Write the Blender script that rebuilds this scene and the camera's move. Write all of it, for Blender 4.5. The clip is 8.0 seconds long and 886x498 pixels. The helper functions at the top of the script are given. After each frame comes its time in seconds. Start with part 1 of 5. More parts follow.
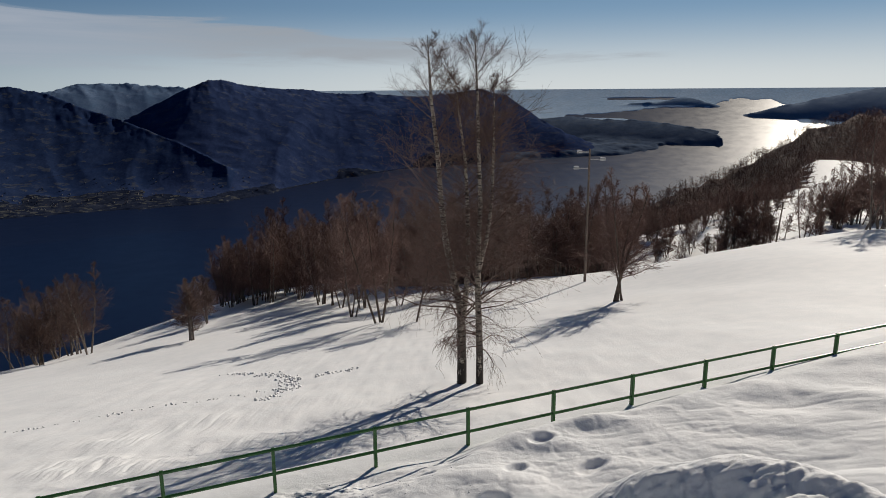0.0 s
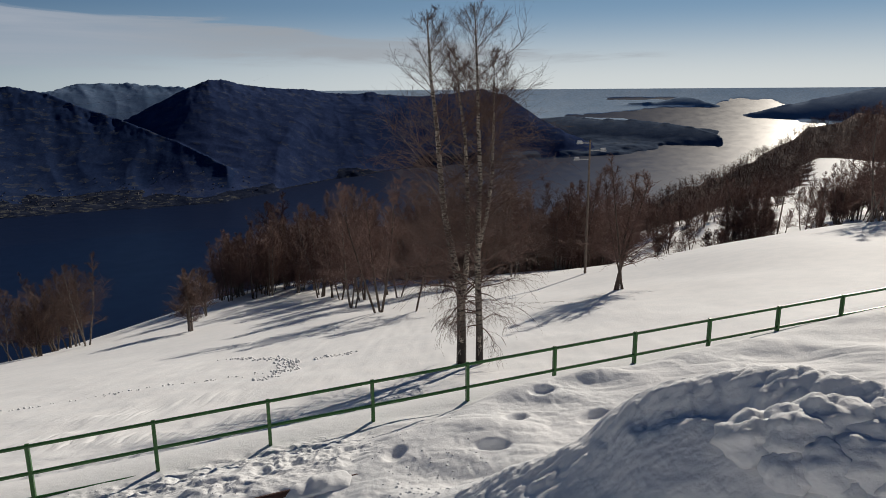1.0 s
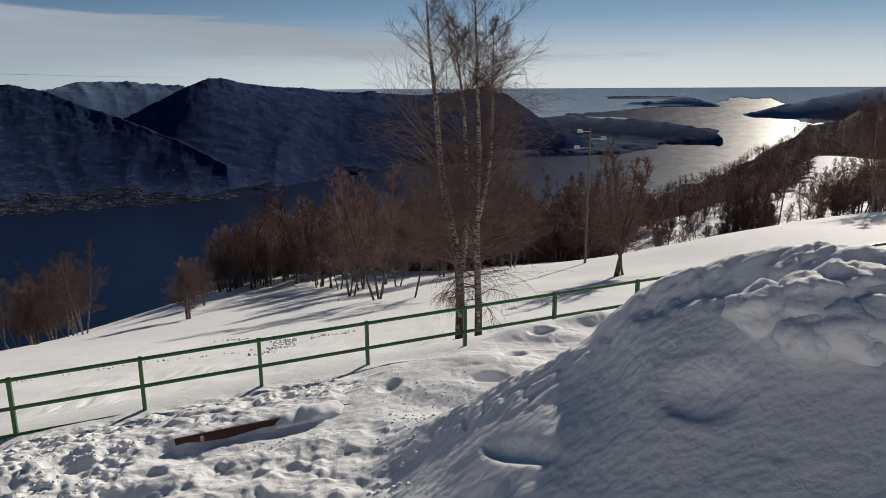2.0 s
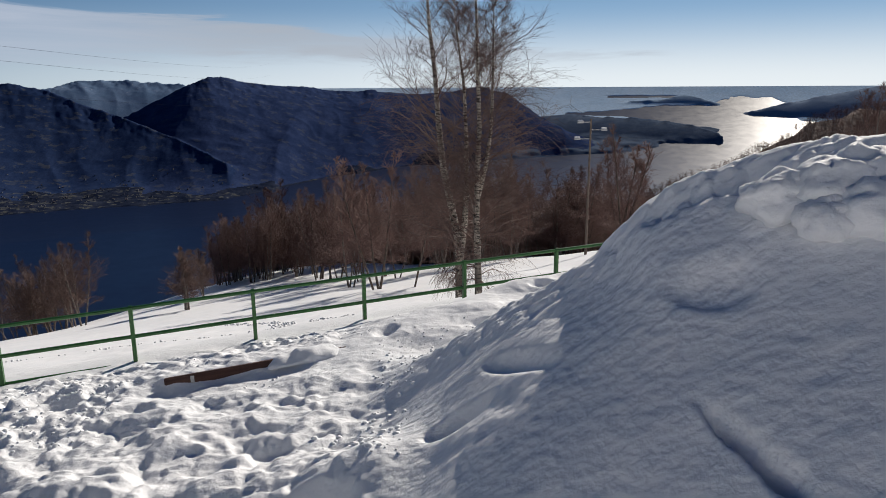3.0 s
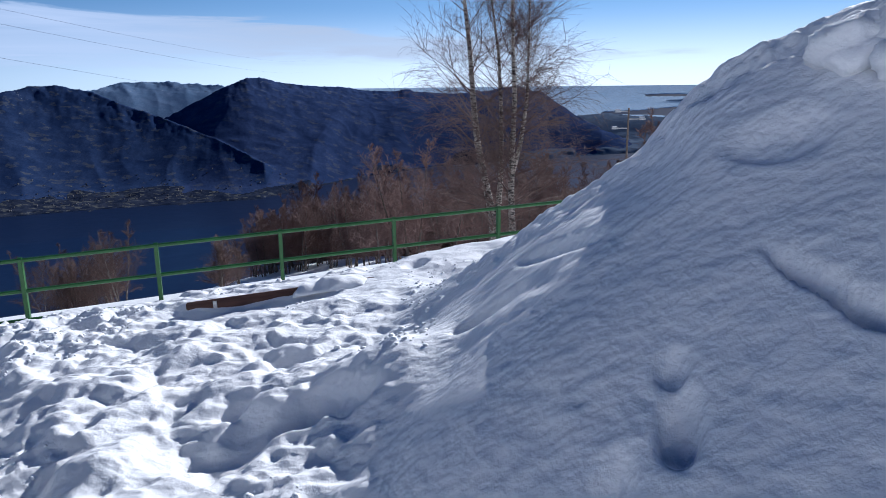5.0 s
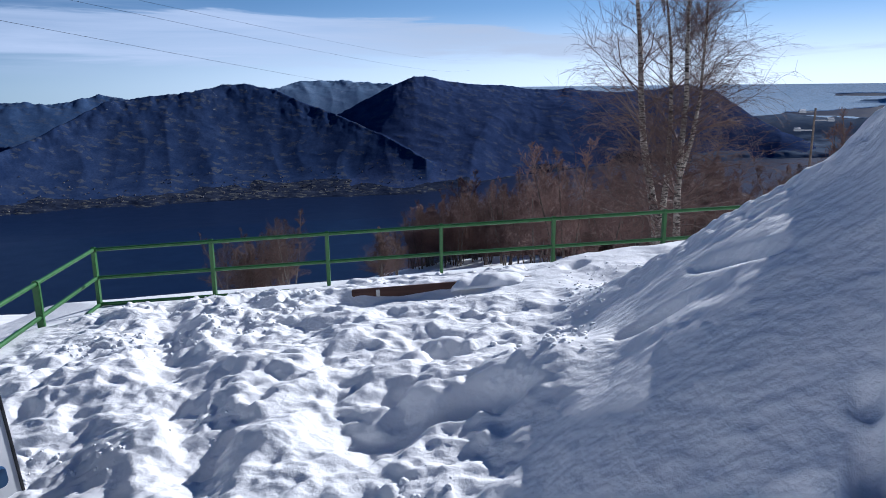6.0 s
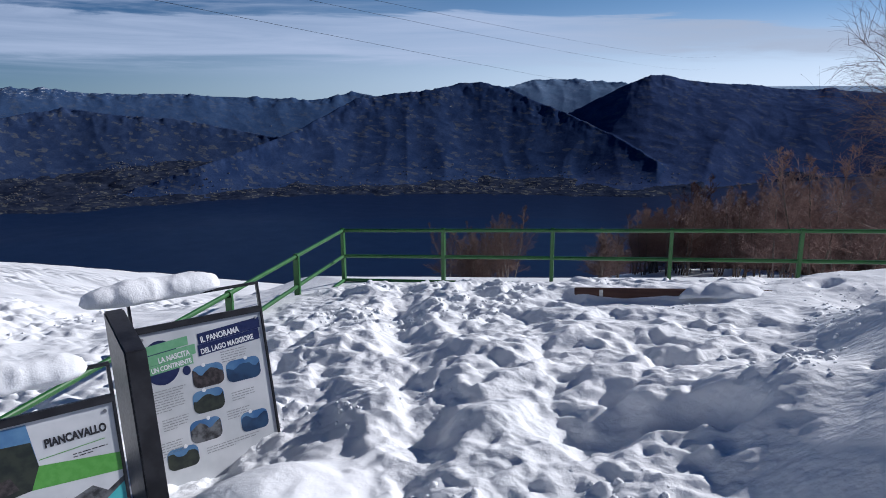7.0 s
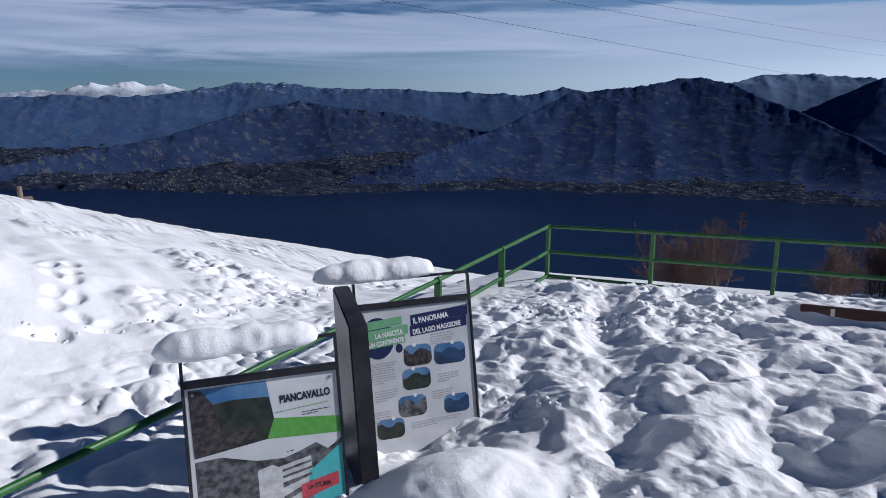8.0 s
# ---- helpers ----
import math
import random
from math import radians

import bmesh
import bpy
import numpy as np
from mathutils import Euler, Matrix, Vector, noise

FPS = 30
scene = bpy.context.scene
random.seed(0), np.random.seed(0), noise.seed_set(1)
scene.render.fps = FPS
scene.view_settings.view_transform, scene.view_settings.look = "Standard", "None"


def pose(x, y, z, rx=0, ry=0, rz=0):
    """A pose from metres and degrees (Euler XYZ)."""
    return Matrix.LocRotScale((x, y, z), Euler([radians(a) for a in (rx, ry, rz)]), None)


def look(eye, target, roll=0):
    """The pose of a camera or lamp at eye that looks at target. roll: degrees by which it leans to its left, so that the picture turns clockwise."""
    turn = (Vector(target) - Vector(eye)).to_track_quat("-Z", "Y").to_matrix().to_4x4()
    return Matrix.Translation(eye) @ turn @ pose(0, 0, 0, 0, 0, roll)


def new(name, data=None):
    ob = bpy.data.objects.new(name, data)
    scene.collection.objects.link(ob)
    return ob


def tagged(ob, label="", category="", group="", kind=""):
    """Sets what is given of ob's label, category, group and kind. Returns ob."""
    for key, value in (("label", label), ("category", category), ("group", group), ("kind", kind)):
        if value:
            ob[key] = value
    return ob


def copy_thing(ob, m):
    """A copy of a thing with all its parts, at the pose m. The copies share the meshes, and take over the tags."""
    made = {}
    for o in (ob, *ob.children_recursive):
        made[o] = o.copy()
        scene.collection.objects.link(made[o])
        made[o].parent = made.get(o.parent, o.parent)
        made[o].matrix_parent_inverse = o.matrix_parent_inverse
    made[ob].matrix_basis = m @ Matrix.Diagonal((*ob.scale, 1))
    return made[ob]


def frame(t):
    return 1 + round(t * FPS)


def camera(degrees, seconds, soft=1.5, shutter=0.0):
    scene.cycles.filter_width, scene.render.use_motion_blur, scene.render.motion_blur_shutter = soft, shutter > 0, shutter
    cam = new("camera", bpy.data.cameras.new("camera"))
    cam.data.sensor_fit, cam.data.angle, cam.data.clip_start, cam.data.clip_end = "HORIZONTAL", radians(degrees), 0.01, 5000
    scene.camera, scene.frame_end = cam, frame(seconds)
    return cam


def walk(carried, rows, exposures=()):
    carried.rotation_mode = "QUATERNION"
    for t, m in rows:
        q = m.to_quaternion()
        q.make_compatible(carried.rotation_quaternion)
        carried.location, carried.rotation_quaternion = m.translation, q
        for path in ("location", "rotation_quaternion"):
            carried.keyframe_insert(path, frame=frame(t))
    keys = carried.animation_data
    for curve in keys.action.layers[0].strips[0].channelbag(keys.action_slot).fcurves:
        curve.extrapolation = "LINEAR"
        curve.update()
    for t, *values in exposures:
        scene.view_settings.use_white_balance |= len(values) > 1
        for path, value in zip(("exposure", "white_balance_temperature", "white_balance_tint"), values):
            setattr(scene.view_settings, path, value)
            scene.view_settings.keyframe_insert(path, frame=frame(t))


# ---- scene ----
cam = camera(64.7, 8.0, soft=0.9)
PATH = [
    (0.0, (0.139, 0.043, 7.149), (0.148, 1.992, 6.703), -0.4),
    (0.5, (0.135, 0.066, 6.698), (0.145, 2.015, 6.251), -0.4),
    (1.0, (0.155, 0.109, 6.113), (0.164, 2.058, 5.667), -0.4),
    (1.5, (0.186, 0.171, 5.444), (0.196, 2.121, 4.997), -0.3),
    (3.0, (0.225, 0.357, 3.94), (0.234, 2.305, 3.489), -0.3),
    (3.5, (0.24, 0.407, 3.41), (0.25, 2.356, 2.959), -0.3),
    (4.0, (0.259, 0.481, 2.923), (0.266, 2.429, 2.472), -0.4),
    (4.2, (0.261, 0.506, 2.871), (0.268, 2.455, 2.419), -0.4),
    (5.3, (0.227, 0.615, 2.833), (0.039, 2.554, 2.383), -0.7),
    (5.5, (0.202, 0.614, 2.841), (-0.073, 2.543, 2.389), -0.7),
    (6.0, (0.176, 0.624, 2.823), (-0.346, 2.501, 2.372), -0.6),
    (6.5, (0.173, 0.574, 2.818), (-0.639, 2.346, 2.368), -0.5),
    (7.0, (0.149, 0.491, 2.813), (-0.938, 2.109, 2.363), -0.3),
    (7.5, (0.118, 0.438, 2.813), (-1.196, 1.876, 2.361), -0.2),
    (8.0, (0.114, 0.403, 2.819), (-1.39, 1.638, 2.36), -0.2),
]

walk(cam, [(t, look(eye, to, roll)) for t, eye, to, roll in PATH], exposures=[
    (0.0, -0.18, 6000, 9), (1.5, -0.20, 6050, 9), (3.0, 0.18, 5850, 10), (4.2, 0.46, 5200, 11), (5.5, 0.55, 4950, 12), (6.5, 0.33, 5120, 12.5), (8.0, 0.08, 5200, 14)])

# ---- daylight ----
SUN_AZ, SUN_EL = 32.0, 27.0       # degrees right of the first view's direction, degrees above the horizon
sun = new("sun", bpy.data.lights.new("sun", "SUN"))
sun.data.energy, sun.data.angle, sun.data.color = 4.7, radians(0.53), (1.0, 0.865, 0.69)
to_sun = Vector((math.sin(radians(SUN_AZ)) * math.cos(radians(SUN_EL)), math.cos(radians(SUN_AZ)) * math.cos(radians(SUN_EL)), math.sin(radians(SUN_EL))))
sun.matrix_world = look(to_sun * 50, (0, 0, 0))

world = bpy.data.worlds.new("daylight")
scene.world = world
world.use_nodes = True


def node(tree, kind, **values):
    n = tree.nodes.new(kind)
    for key, value in values.items():
        n.inputs[key.replace("_", " ")].default_value = value
    return n


def math_node(tree, op, a, b=0.5, c=None, clamp=False):
    n = tree.nodes.new("ShaderNodeMath")
    n.operation, n.use_clamp = op, clamp
    for slot, v in enumerate((a, b, c)):
        if v is None:
            continue
        if isinstance(v, (int, float)):
            n.inputs[slot].default_value = v
        else:
            tree.links.new(v, n.inputs[slot])
    return n.outputs[0]


def smooth_node(tree, v, lo, hi):
    n = tree.nodes.new("ShaderNodeMapRange")
    n.interpolation_type = "SMOOTHSTEP"
    tree.links.new(v, n.inputs[0])
    n.inputs[1].default_value, n.inputs[2].default_value = lo, hi
    return n.outputs[0]


def mix_node(tree, fac, a, b, blend="MIX"):
    n = tree.nodes.new("ShaderNodeMix")
    n.data_type, n.blend_type = "RGBA", blend
    for slot, v in ((0, fac), (6, a), (7, b)):
        if isinstance(v, (int, float)):
            n.inputs[slot].default_value = v
        elif isinstance(v, tuple):
            n.inputs[slot].default_value = (*v, 1.0)
        else:
            tree.links.new(v, n.inputs[slot])
    return n.outputs[2]


def build_sky():
    t = world.node_tree
    t.nodes.clear()
    way = t.nodes.new("ShaderNodeTexCoord").outputs["Generated"]
    split = t.nodes.new("ShaderNodeSeparateXYZ")
    t.links.new(way, split.inputs[0])
    x, y, z = split.outputs
    lifted = t.nodes.new("ShaderNodeCombineXYZ")
    t.links.new(x, lifted.inputs[0]), t.links.new(y, lifted.inputs[1])
    t.links.new(math_node(t, "MAXIMUM", math_node(t, "ADD", z, 0.012), 0.004), lifted.inputs[2])
    sky = t.nodes.new("ShaderNodeTexSky")
    sky.sky_type, sky.sun_disc = "NISHITA", False
    sky.sun_elevation, sky.sun_rotation = radians(SUN_EL), radians(SUN_AZ)
    sky.altitude, sky.air_density, sky.dust_density, sky.ozone_density = 2600, 1.0, 0.2, 1.2
    t.links.new(lifted.outputs[0], sky.inputs[0])
    # streaked high cloud: bearing and height in degrees
    az = math_node(t, "MULTIPLY", math_node(t, "ARCTAN2", x, y), 57.2958)
    el = math_node(t, "MULTIPLY", math_node(t, "ARCSINE", z), 57.2958)
    place = t.nodes.new("ShaderNodeCombineXYZ")
    t.links.new(math_node(t, "MULTIPLY", az, 0.055), place.inputs[0])
    t.links.new(math_node(t, "ADD", math_node(t, "MULTIPLY", el, 0.75), math_node(t, "MULTIPLY", az, 0.012)), place.inputs[1])
    streak = node(t, "ShaderNodeTexNoise", Scale=1.0, Detail=7.0, Roughness=0.62, Distortion=0.6)
    t.links.new(place.outputs[0], streak.inputs["Vector"])
    # the long bank: its top falls from left to right
    left = smooth_node(t, az, 26.0, -34.0)
    top = math_node(t, "ADD", math_node(t, "MULTIPLY", left, 3.3), 2.5)
    rough = math_node(t, "MULTIPLY", math_node(t, "SUBTRACT", streak.outputs[0], 0.5), 3.2)
    gap = math_node(t, "SUBTRACT", math_node(t, "ADD", top, rough), el)
    bank = math_node(t, "MULTIPLY", smooth_node(t, gap, 0.0, 0.5), smooth_node(t, math_node(t, "ADD", el, rough), 1.6, 2.8))
    bank = math_node(t, "MULTIPLY", bank, smooth_node(t, az, 19.0, 14.0))
    # the veil that thickens away from the sun
    veil = math_node(t, "MULTIPLY", smooth_node(t, az, -28.0, -55.0), smooth_node(t, streak.outputs[0], 0.34, 0.60))
    veil = math_node(t, "MULTIPLY", veil, math_node(t, "MULTIPLY", smooth_node(t, el, 0.6, 2.4), smooth_node(t, el, 15.0, 8.0)))
    veil = math_node(t, "MULTIPLY", veil, math_node(t, "MULTIPLY", smooth_node(t, az, -135.0, -100.0), 0.66))
    cover = math_node(t, "MULTIPLY", math_node(t, "MAXIMUM", bank, veil), math_node(t, "MULTIPLY_ADD", streak.outputs[0], 1.15, 0.08), clamp=True)
    cloud = mix_node(t, 0.5, (12.6, 12.8, 13.3), (10.6, 11.5, 13.0))
    # bright haze along the horizon, strongest under the sun
    toward = smooth_node(t, math_node(t, "ABSOLUTE", math_node(t, "SUBTRACT", az, SUN_AZ)), 110.0, 10.0)
    haze = math_node(t, "MULTIPLY", smooth_node(t, el, 6.5, -0.3), math_node(t, "MULTIPLY_ADD", toward, 0.88, 0.08))
    glow = math_node(t, "MULTIPLY", smooth_node(t, el, 17.0, 4.0), math_node(t, "MULTIPLY", toward, 0.75))
    clear = mix_node(t, haze, mix_node(t, glow, mix_node(t, 1.0, sky.outputs[0], (0.31, 0.54, 0.76), "MULTIPLY"), (8.2, 11.8, 15.0)), (21.0, 20.8, 19.2))
    colour = mix_node(t, cover, clear, mix_node(t, smooth_node(t, az, -30.0, -12.0), cloud, (10.6, 10.6, 10.7)))
    back = t.nodes.new("ShaderNodeBackground")
    back.inputs[1].default_value = 0.0375
    t.links.new(colour, back.inputs[0])
    t.links.new(back.outputs[0], t.nodes.new("ShaderNodeOutputWorld").inputs[0])


build_sky()

# ---- materials ----
def material(name, rough=0.6, metal=0.0, spec=0.5):
    m = bpy.data.materials.new(name)
    m.use_nodes = True
    b = m.node_tree.nodes["Principled BSDF"]
    b.inputs["Roughness"].default_value, b.inputs["Metallic"].default_value = rough, metal
    b.inputs["Specular IOR Level"].default_value = spec
    return m, m.node_tree, b


def coords(t, scale=(1, 1, 1), source="Object"):
    c = t.nodes.new("ShaderNodeTexCoord")
    mp = t.nodes.new("ShaderNodeMapping")
    mp.inputs["Scale"].default_value = scale
    t.links.new(c.outputs[source], mp.inputs[0])
    return mp.outputs[0]


def noise_of(t, vec, scale, detail=4.0, rough=0.55, distortion=0.0):
    n = node(t, "ShaderNodeTexNoise", Scale=scale, Detail=detail, Roughness=rough, Distortion=distortion)
    t.links.new(vec, n.inputs["Vector"])
    return n.outputs[0]


def bump_to(t, b, value, strength, distance, prior=None):
    n = t.nodes.new("ShaderNodeBump")
    n.inputs["Strength"].default_value, n.inputs["Distance"].default_value = strength, distance
    t.links.new(value, n.inputs["Height"])
    if prior is not None:
        t.links.new(prior, n.inputs["Normal"])
    t.links.new(n.outputs[0], b.inputs["Normal"])
    return n.outputs[0]


def mottled(name, a, b_col, scale, rough=0.6, metal=0.0, bump=0.3, dist=0.01, stretch=(1, 1, 1), lo=0.35, hi=0.65, fine=6.0):
    m, t, b = material(name, rough, metal)
    v = coords(t, stretch)
    n = noise_of(t, v, scale, 6.0)
    t.links.new(mix_node(t, smooth_node(t, n, lo, hi), a, b_col), b.inputs["Base Color"])
    f = noise_of(t, v, scale * fine, 3.0)
    t.links.new(math_node(t, "MULTIPLY_ADD", f, 0.25, rough - 0.12), b.inputs["Roughness"])
    if bump:
        bump_to(t, b, f, bump, dist)
    return m


def snow_material(name, crusted):
    m, t, b = material(name, 0.7, 0.0, 0.12)
    v = coords(t)
    big = noise_of(t, v, 0.7, 5.0)
    t.links.new(mix_node(t, smooth_node(t, big, 0.3, 0.7), (0.86, 0.865, 0.88), (0.80, 0.815, 0.835)), b.inputs["Base Color"])
    drift = noise_of(t, v, 2.3, 3.0, 0.5)
    crust = noise_of(t, v, 26.0, 5.0, 0.65)
    grain = noise_of(t, v, 85.0, 3.0, 0.7)
    cups = noise_of(t, coords(t, (0.85, 1.15, 1.15)), 7.5, 1.5, 0.45)
    first = bump_to(t, b, cups, 0.55 if crusted else 0.14, 0.055, bump_to(t, b, drift, 0.25, 0.06))
    second = bump_to(t, b, crust, 0.55 if crusted else 0.35, 0.018, first)
    bump_to(t, b, grain, 0.35, 0.005, second)
    return m


def woods_material():
    m, t, b = material("woodland floor", 0.95, 0.0, 0.1)
    v = coords(t)
    n = noise_of(t, v, 0.05, 8.0, 0.7)
    g = noise_of(t, v, 0.35, 6.0, 0.7)
    col = mix_node(t, smooth_node(t, g, 0.35, 0.65), (0.050, 0.030, 0.028), (0.088, 0.053, 0.048))
    col = mix_node(t, smooth_node(t, n, 0.67, 0.74), col, (0.55, 0.57, 0.62))
    t.links.new(col, b.inputs["Base Color"])
    bump_to(t, b, g, 0.8, 1.5)
    return m


def far_material(name, low, high, snowline, snow_amount, scale=0.012, relief=0.5, meadow=0.0):
    """Wooded mountain sides with darker stands, meadows low down and snow lying in the upper clearings; low and high
    include painted haze blue.
    """
    m, t, b = material(name, 1.0, 0.0, 0.0)
    v = coords(t)
    g = noise_of(t, v, scale, 9.0, 0.66, 0.5)
    fine = noise_of(t, coords(t, (1, 1, 2.2)), scale * 3.2, 6.0, 0.68, 0.8)
    speck = noise_of(t, v, scale * 14, 4.0, 0.7)
    col = mix_node(t, smooth_node(t, g, 0.34, 0.66), low, high)
    col = mix_node(t, math_node(t, "MULTIPLY", smooth_node(t, speck, 0.38, 0.62), 0.35), col, tuple(0.45 * c for c in low))
    if meadow:
        plots = t.nodes.new("ShaderNodeTexVoronoi")
        plots.inputs["Scale"].default_value = scale * 2.6
        t.links.new(coords(t, (1, 1.6, 0.3)), plots.inputs["Vector"])
        pick = t.nodes.new("ShaderNodeSeparateColor")
        t.links.new(plots.outputs["Color"], pick.inputs[0])
        open_land = math_node(t, "MULTIPLY", smooth_node(t, pick.outputs[0], 0.80, 0.84), smooth_node(t, fine, 0.42, 0.56))
        col = mix_node(t, math_node(t, "MULTIPLY", open_land, meadow), col, (0.15, 0.15, 0.13))
    split = t.nodes.new("ShaderNodeSeparateXYZ")
    t.links.new(v, split.inputs[0])
    alt = smooth_node(t, split.outputs[2], snowline[0], snowline[1])
    patch = smooth_node(t, math_node(t, "ADD", math_node(t, "MULTIPLY", fine, 0.55), math_node(t, "ADD", math_node(t, "MULTIPLY", g, 0.25), math_node(t, "MULTIPLY", speck, 0.20))), 0.645 - snow_amount, 0.70 - snow_amount)
    col = mix_node(t, math_node(t, "MULTIPLY", patch, alt), col, (0.66, 0.70, 0.77))
    t.links.new(col, b.inputs["Base Color"])
    if relief:
        bump_to(t, b, fine, relief * 0.35, 4.0)
    return m


def water_material():
    m, t, b = material("lake water", 0.22, 0.0, 0.5)
    v = coords(t, (1.0, 1.0, 1.0))
    b.inputs["Base Color"].default_value = (0.004, 0.010, 0.036, 1)
    b.inputs["IOR"].default_value = 1.33
    w = noise_of(t, v, 0.02, 6.0, 0.6)
    t.links.new(math_node(t, "MULTIPLY_ADD", w, 0.14, 0.27), b.inputs["Roughness"])
    bump_to(t, b, noise_of(t, v, 0.35, 4.0, 0.6), 0.10, 0.8)
    return m


def birch_bark():
    m, t, b = material("birch bark", 0.7, 0.0, 0.3)
    v = coords(t, (1, 1, 0.35))
    band = noise_of(t, coords(t, (2.2, 2.2, 9.0)), 1.6, 5.0, 0.65)
    blotch = noise_of(t, v, 3.0, 6.0, 0.7)
    split = t.nodes.new("ShaderNodeSeparateXYZ")
    t.links.new(coords(t), split.inputs[0])
    foot = smooth_node(t, math_node(t, "ADD", split.outputs[2], math_node(t, "MULTIPLY", blotch, 3.0)), 5.6, 2.2)
    col = mix_node(t, smooth_node(t, blotch, 0.35, 0.65), (0.50, 0.45, 0.38), (0.22, 0.19, 0.16))
    mark = math_node(t, "MAXIMUM", smooth_node(t, band, 0.50, 0.57), math_node(t, "MULTIPLY", foot, smooth_node(t, blotch, 0.36, 0.46)))
    t.links.new(mix_node(t, mark, col, (0.035, 0.03, 0.027)), b.inputs["Base Color"])
    bump_to(t, b, band, 0.5, 0.02)
    return m


SNOW = snow_material("snow", False)
CRUST = snow_material("sun-cupped snow crust", True)
WOODS = woods_material()
WATER = water_material()
BARK = birch_bark()
TWIG = mottled("birch twigs", (0.085, 0.050, 0.042), (0.145, 0.088, 0.070), 3.0, 0.75, bump=0)
GROVE_TWIG = mottled("reddish twigs", (0.118, 0.064, 0.054), (0.190, 0.112, 0.092), 0.6, 0.8, bump=0)
DARK_BARK = mottled("dark bark", (0.06, 0.045, 0.035), (0.13, 0.10, 0.08), 4.0, 0.85, bump=0.5, dist=0.02)
FOREST = mottled("leafless woods", (0.10, 0.055, 0.048), (0.17, 0.098, 0.082), 0.05, 0.9, bump=0)
GREEN = mottled("green paint", (0.020, 0.095, 0.017), (0.032, 0.125, 0.025), 5.0, 0.38, bump=0.12, dist=0.003)
STEEL = mottled("dark steel", (0.012, 0.012, 0.015), (0.03, 0.03, 0.035), 6.0, 0.42, 0.0, 0.1, 0.002)
GREY = mottled("galvanised steel", (0.30, 0.31, 0.32), (0.42, 0.43, 0.44), 9.0, 0.4, 0.8, 0.1, 0.002)
PLANK = mottled("brown stained wood", (0.040, 0.015, 0.011), (0.072, 0.030, 0.020), 3.0, 0.75, 0.0, 0.5, 0.006, (0.4, 6, 6))
CABLE = mottled("cable sheath", (0.010, 0.010, 0.012), (0.016, 0.016, 0.018), 2.0, 0.95, bump=0)
CABLE.node_tree.nodes["Principled BSDF"].inputs["Specular IOR Level"].default_value = 0.0
GROVE_BARK = mottled("grey-brown bark", (0.09, 0.07, 0.06), (0.22, 0.19, 0.165), 2.5, 0.85, bump=0.4, dist=0.01, stretch=(3, 3, 1))
POLE = mottled("weathered pole wood", (0.12, 0.09, 0.07), (0.20, 0.16, 0.13), 4.0, 0.8, 0.0, 0.4, 0.01, (5, 5, 0.5))

# ---- the lie of the land ----
FENCE_A, FENCE_U = np.array([-8.77, 10.32]), np.array([0.947, 0.3205])   # corner post and the long run's direction
LEG_U = np.array([0.365, -0.931])                                       # the short run's direction


def lattice(ix, iy, seed):
    h = (ix * 374761393 + iy * 668265263 + seed * 974711) & 0xFFFFFFFF
    h = ((h ^ (h >> 13)) * 1274126177) & 0xFFFFFFFF
    return ((h ^ (h >> 16)) & 0xFFFF) / 32767.5 - 1.0


def vnoise(x, y, seed=0):
    """Smooth value noise from -1 to 1 on arrays."""
    x, y = np.asarray(x, float), np.asarray(y, float)
    fx, fy = np.floor(x), np.floor(y)
    ix, iy = fx.astype(np.int64), fy.astype(np.int64)
    u, v = x - fx, y - fy
    u, v = u * u * u * (u * (u * 6 - 15) + 10), v * v * v * (v * (v * 6 - 15) + 10)
    a, b = lattice(ix, iy, seed), lattice(ix + 1, iy, seed)
    c, d = lattice(ix, iy + 1, seed), lattice(ix + 1, iy + 1, seed)
    return (a + (b - a) * u) * (1 - v) + (c + (d - c) * u) * v


def fbm(x, y, octaves=4, seed=0, gain=0.5):
    total, amp = 0.0, 1.0
    for k in range(octaves):
        total = total + amp * vnoise(x, y, seed + k)
        x, y, amp = x * 1.93 + 3.1 + 0.31 * y, y * 1.93 - 1.7 - 0.31 * x, amp * gain
    return total


def clods(x, y, seed=0):
    """Broken chunks: each cell of a scattered tiling has its own height and falls off at its edges."""
    x, y = np.asarray(x, float), np.asarray(y, float)
    fx, fy = np.floor(x).astype(np.int64), np.floor(y).astype(np.int64)
    shape = np.broadcast(x, y).shape
    first, second, value = np.full(shape, 9.0), np.full(shape, 9.0), np.zeros(shape)
    for i in (-1, 0, 1):
        for j in (-1, 0, 1):
            px = fx + i + 0.5 + 0.45 * lattice(fx + i, fy + j, seed)
            py = fy + j + 0.5 + 0.45 * lattice(fx + i, fy + j, seed + 77)
            d = np.hypot(x - px, y - py)
            near = d < first
            second = np.where(near, first, np.minimum(second, d))
            value = np.where(near, 0.5 + 0.5 * lattice(fx + i, fy + j, seed + 155), value)
            first = np.where(near, d, first)
    return value * ramp(second - first, -0.05, 0.5) * (1 - 0.45 * first * first)


def ramp(v, lo, hi):
    t = np.clip((v - lo) / (hi - lo), 0, 1)
    return t * t * (3 - 2 * t)


def softmin(a, b, k):
    h = np.clip(0.5 + 0.5 * (b - a) / k, 0, 1)
    return b + (a - b) * h - k * h * (1 - h)


def softmax(a, b, k):
    return -softmin(-a, -b, k)


def billow(x, y, seed=0):
    """Puffy lumps that meet in creases."""
    return np.abs(vnoise(x, y, seed)) ** 0.8


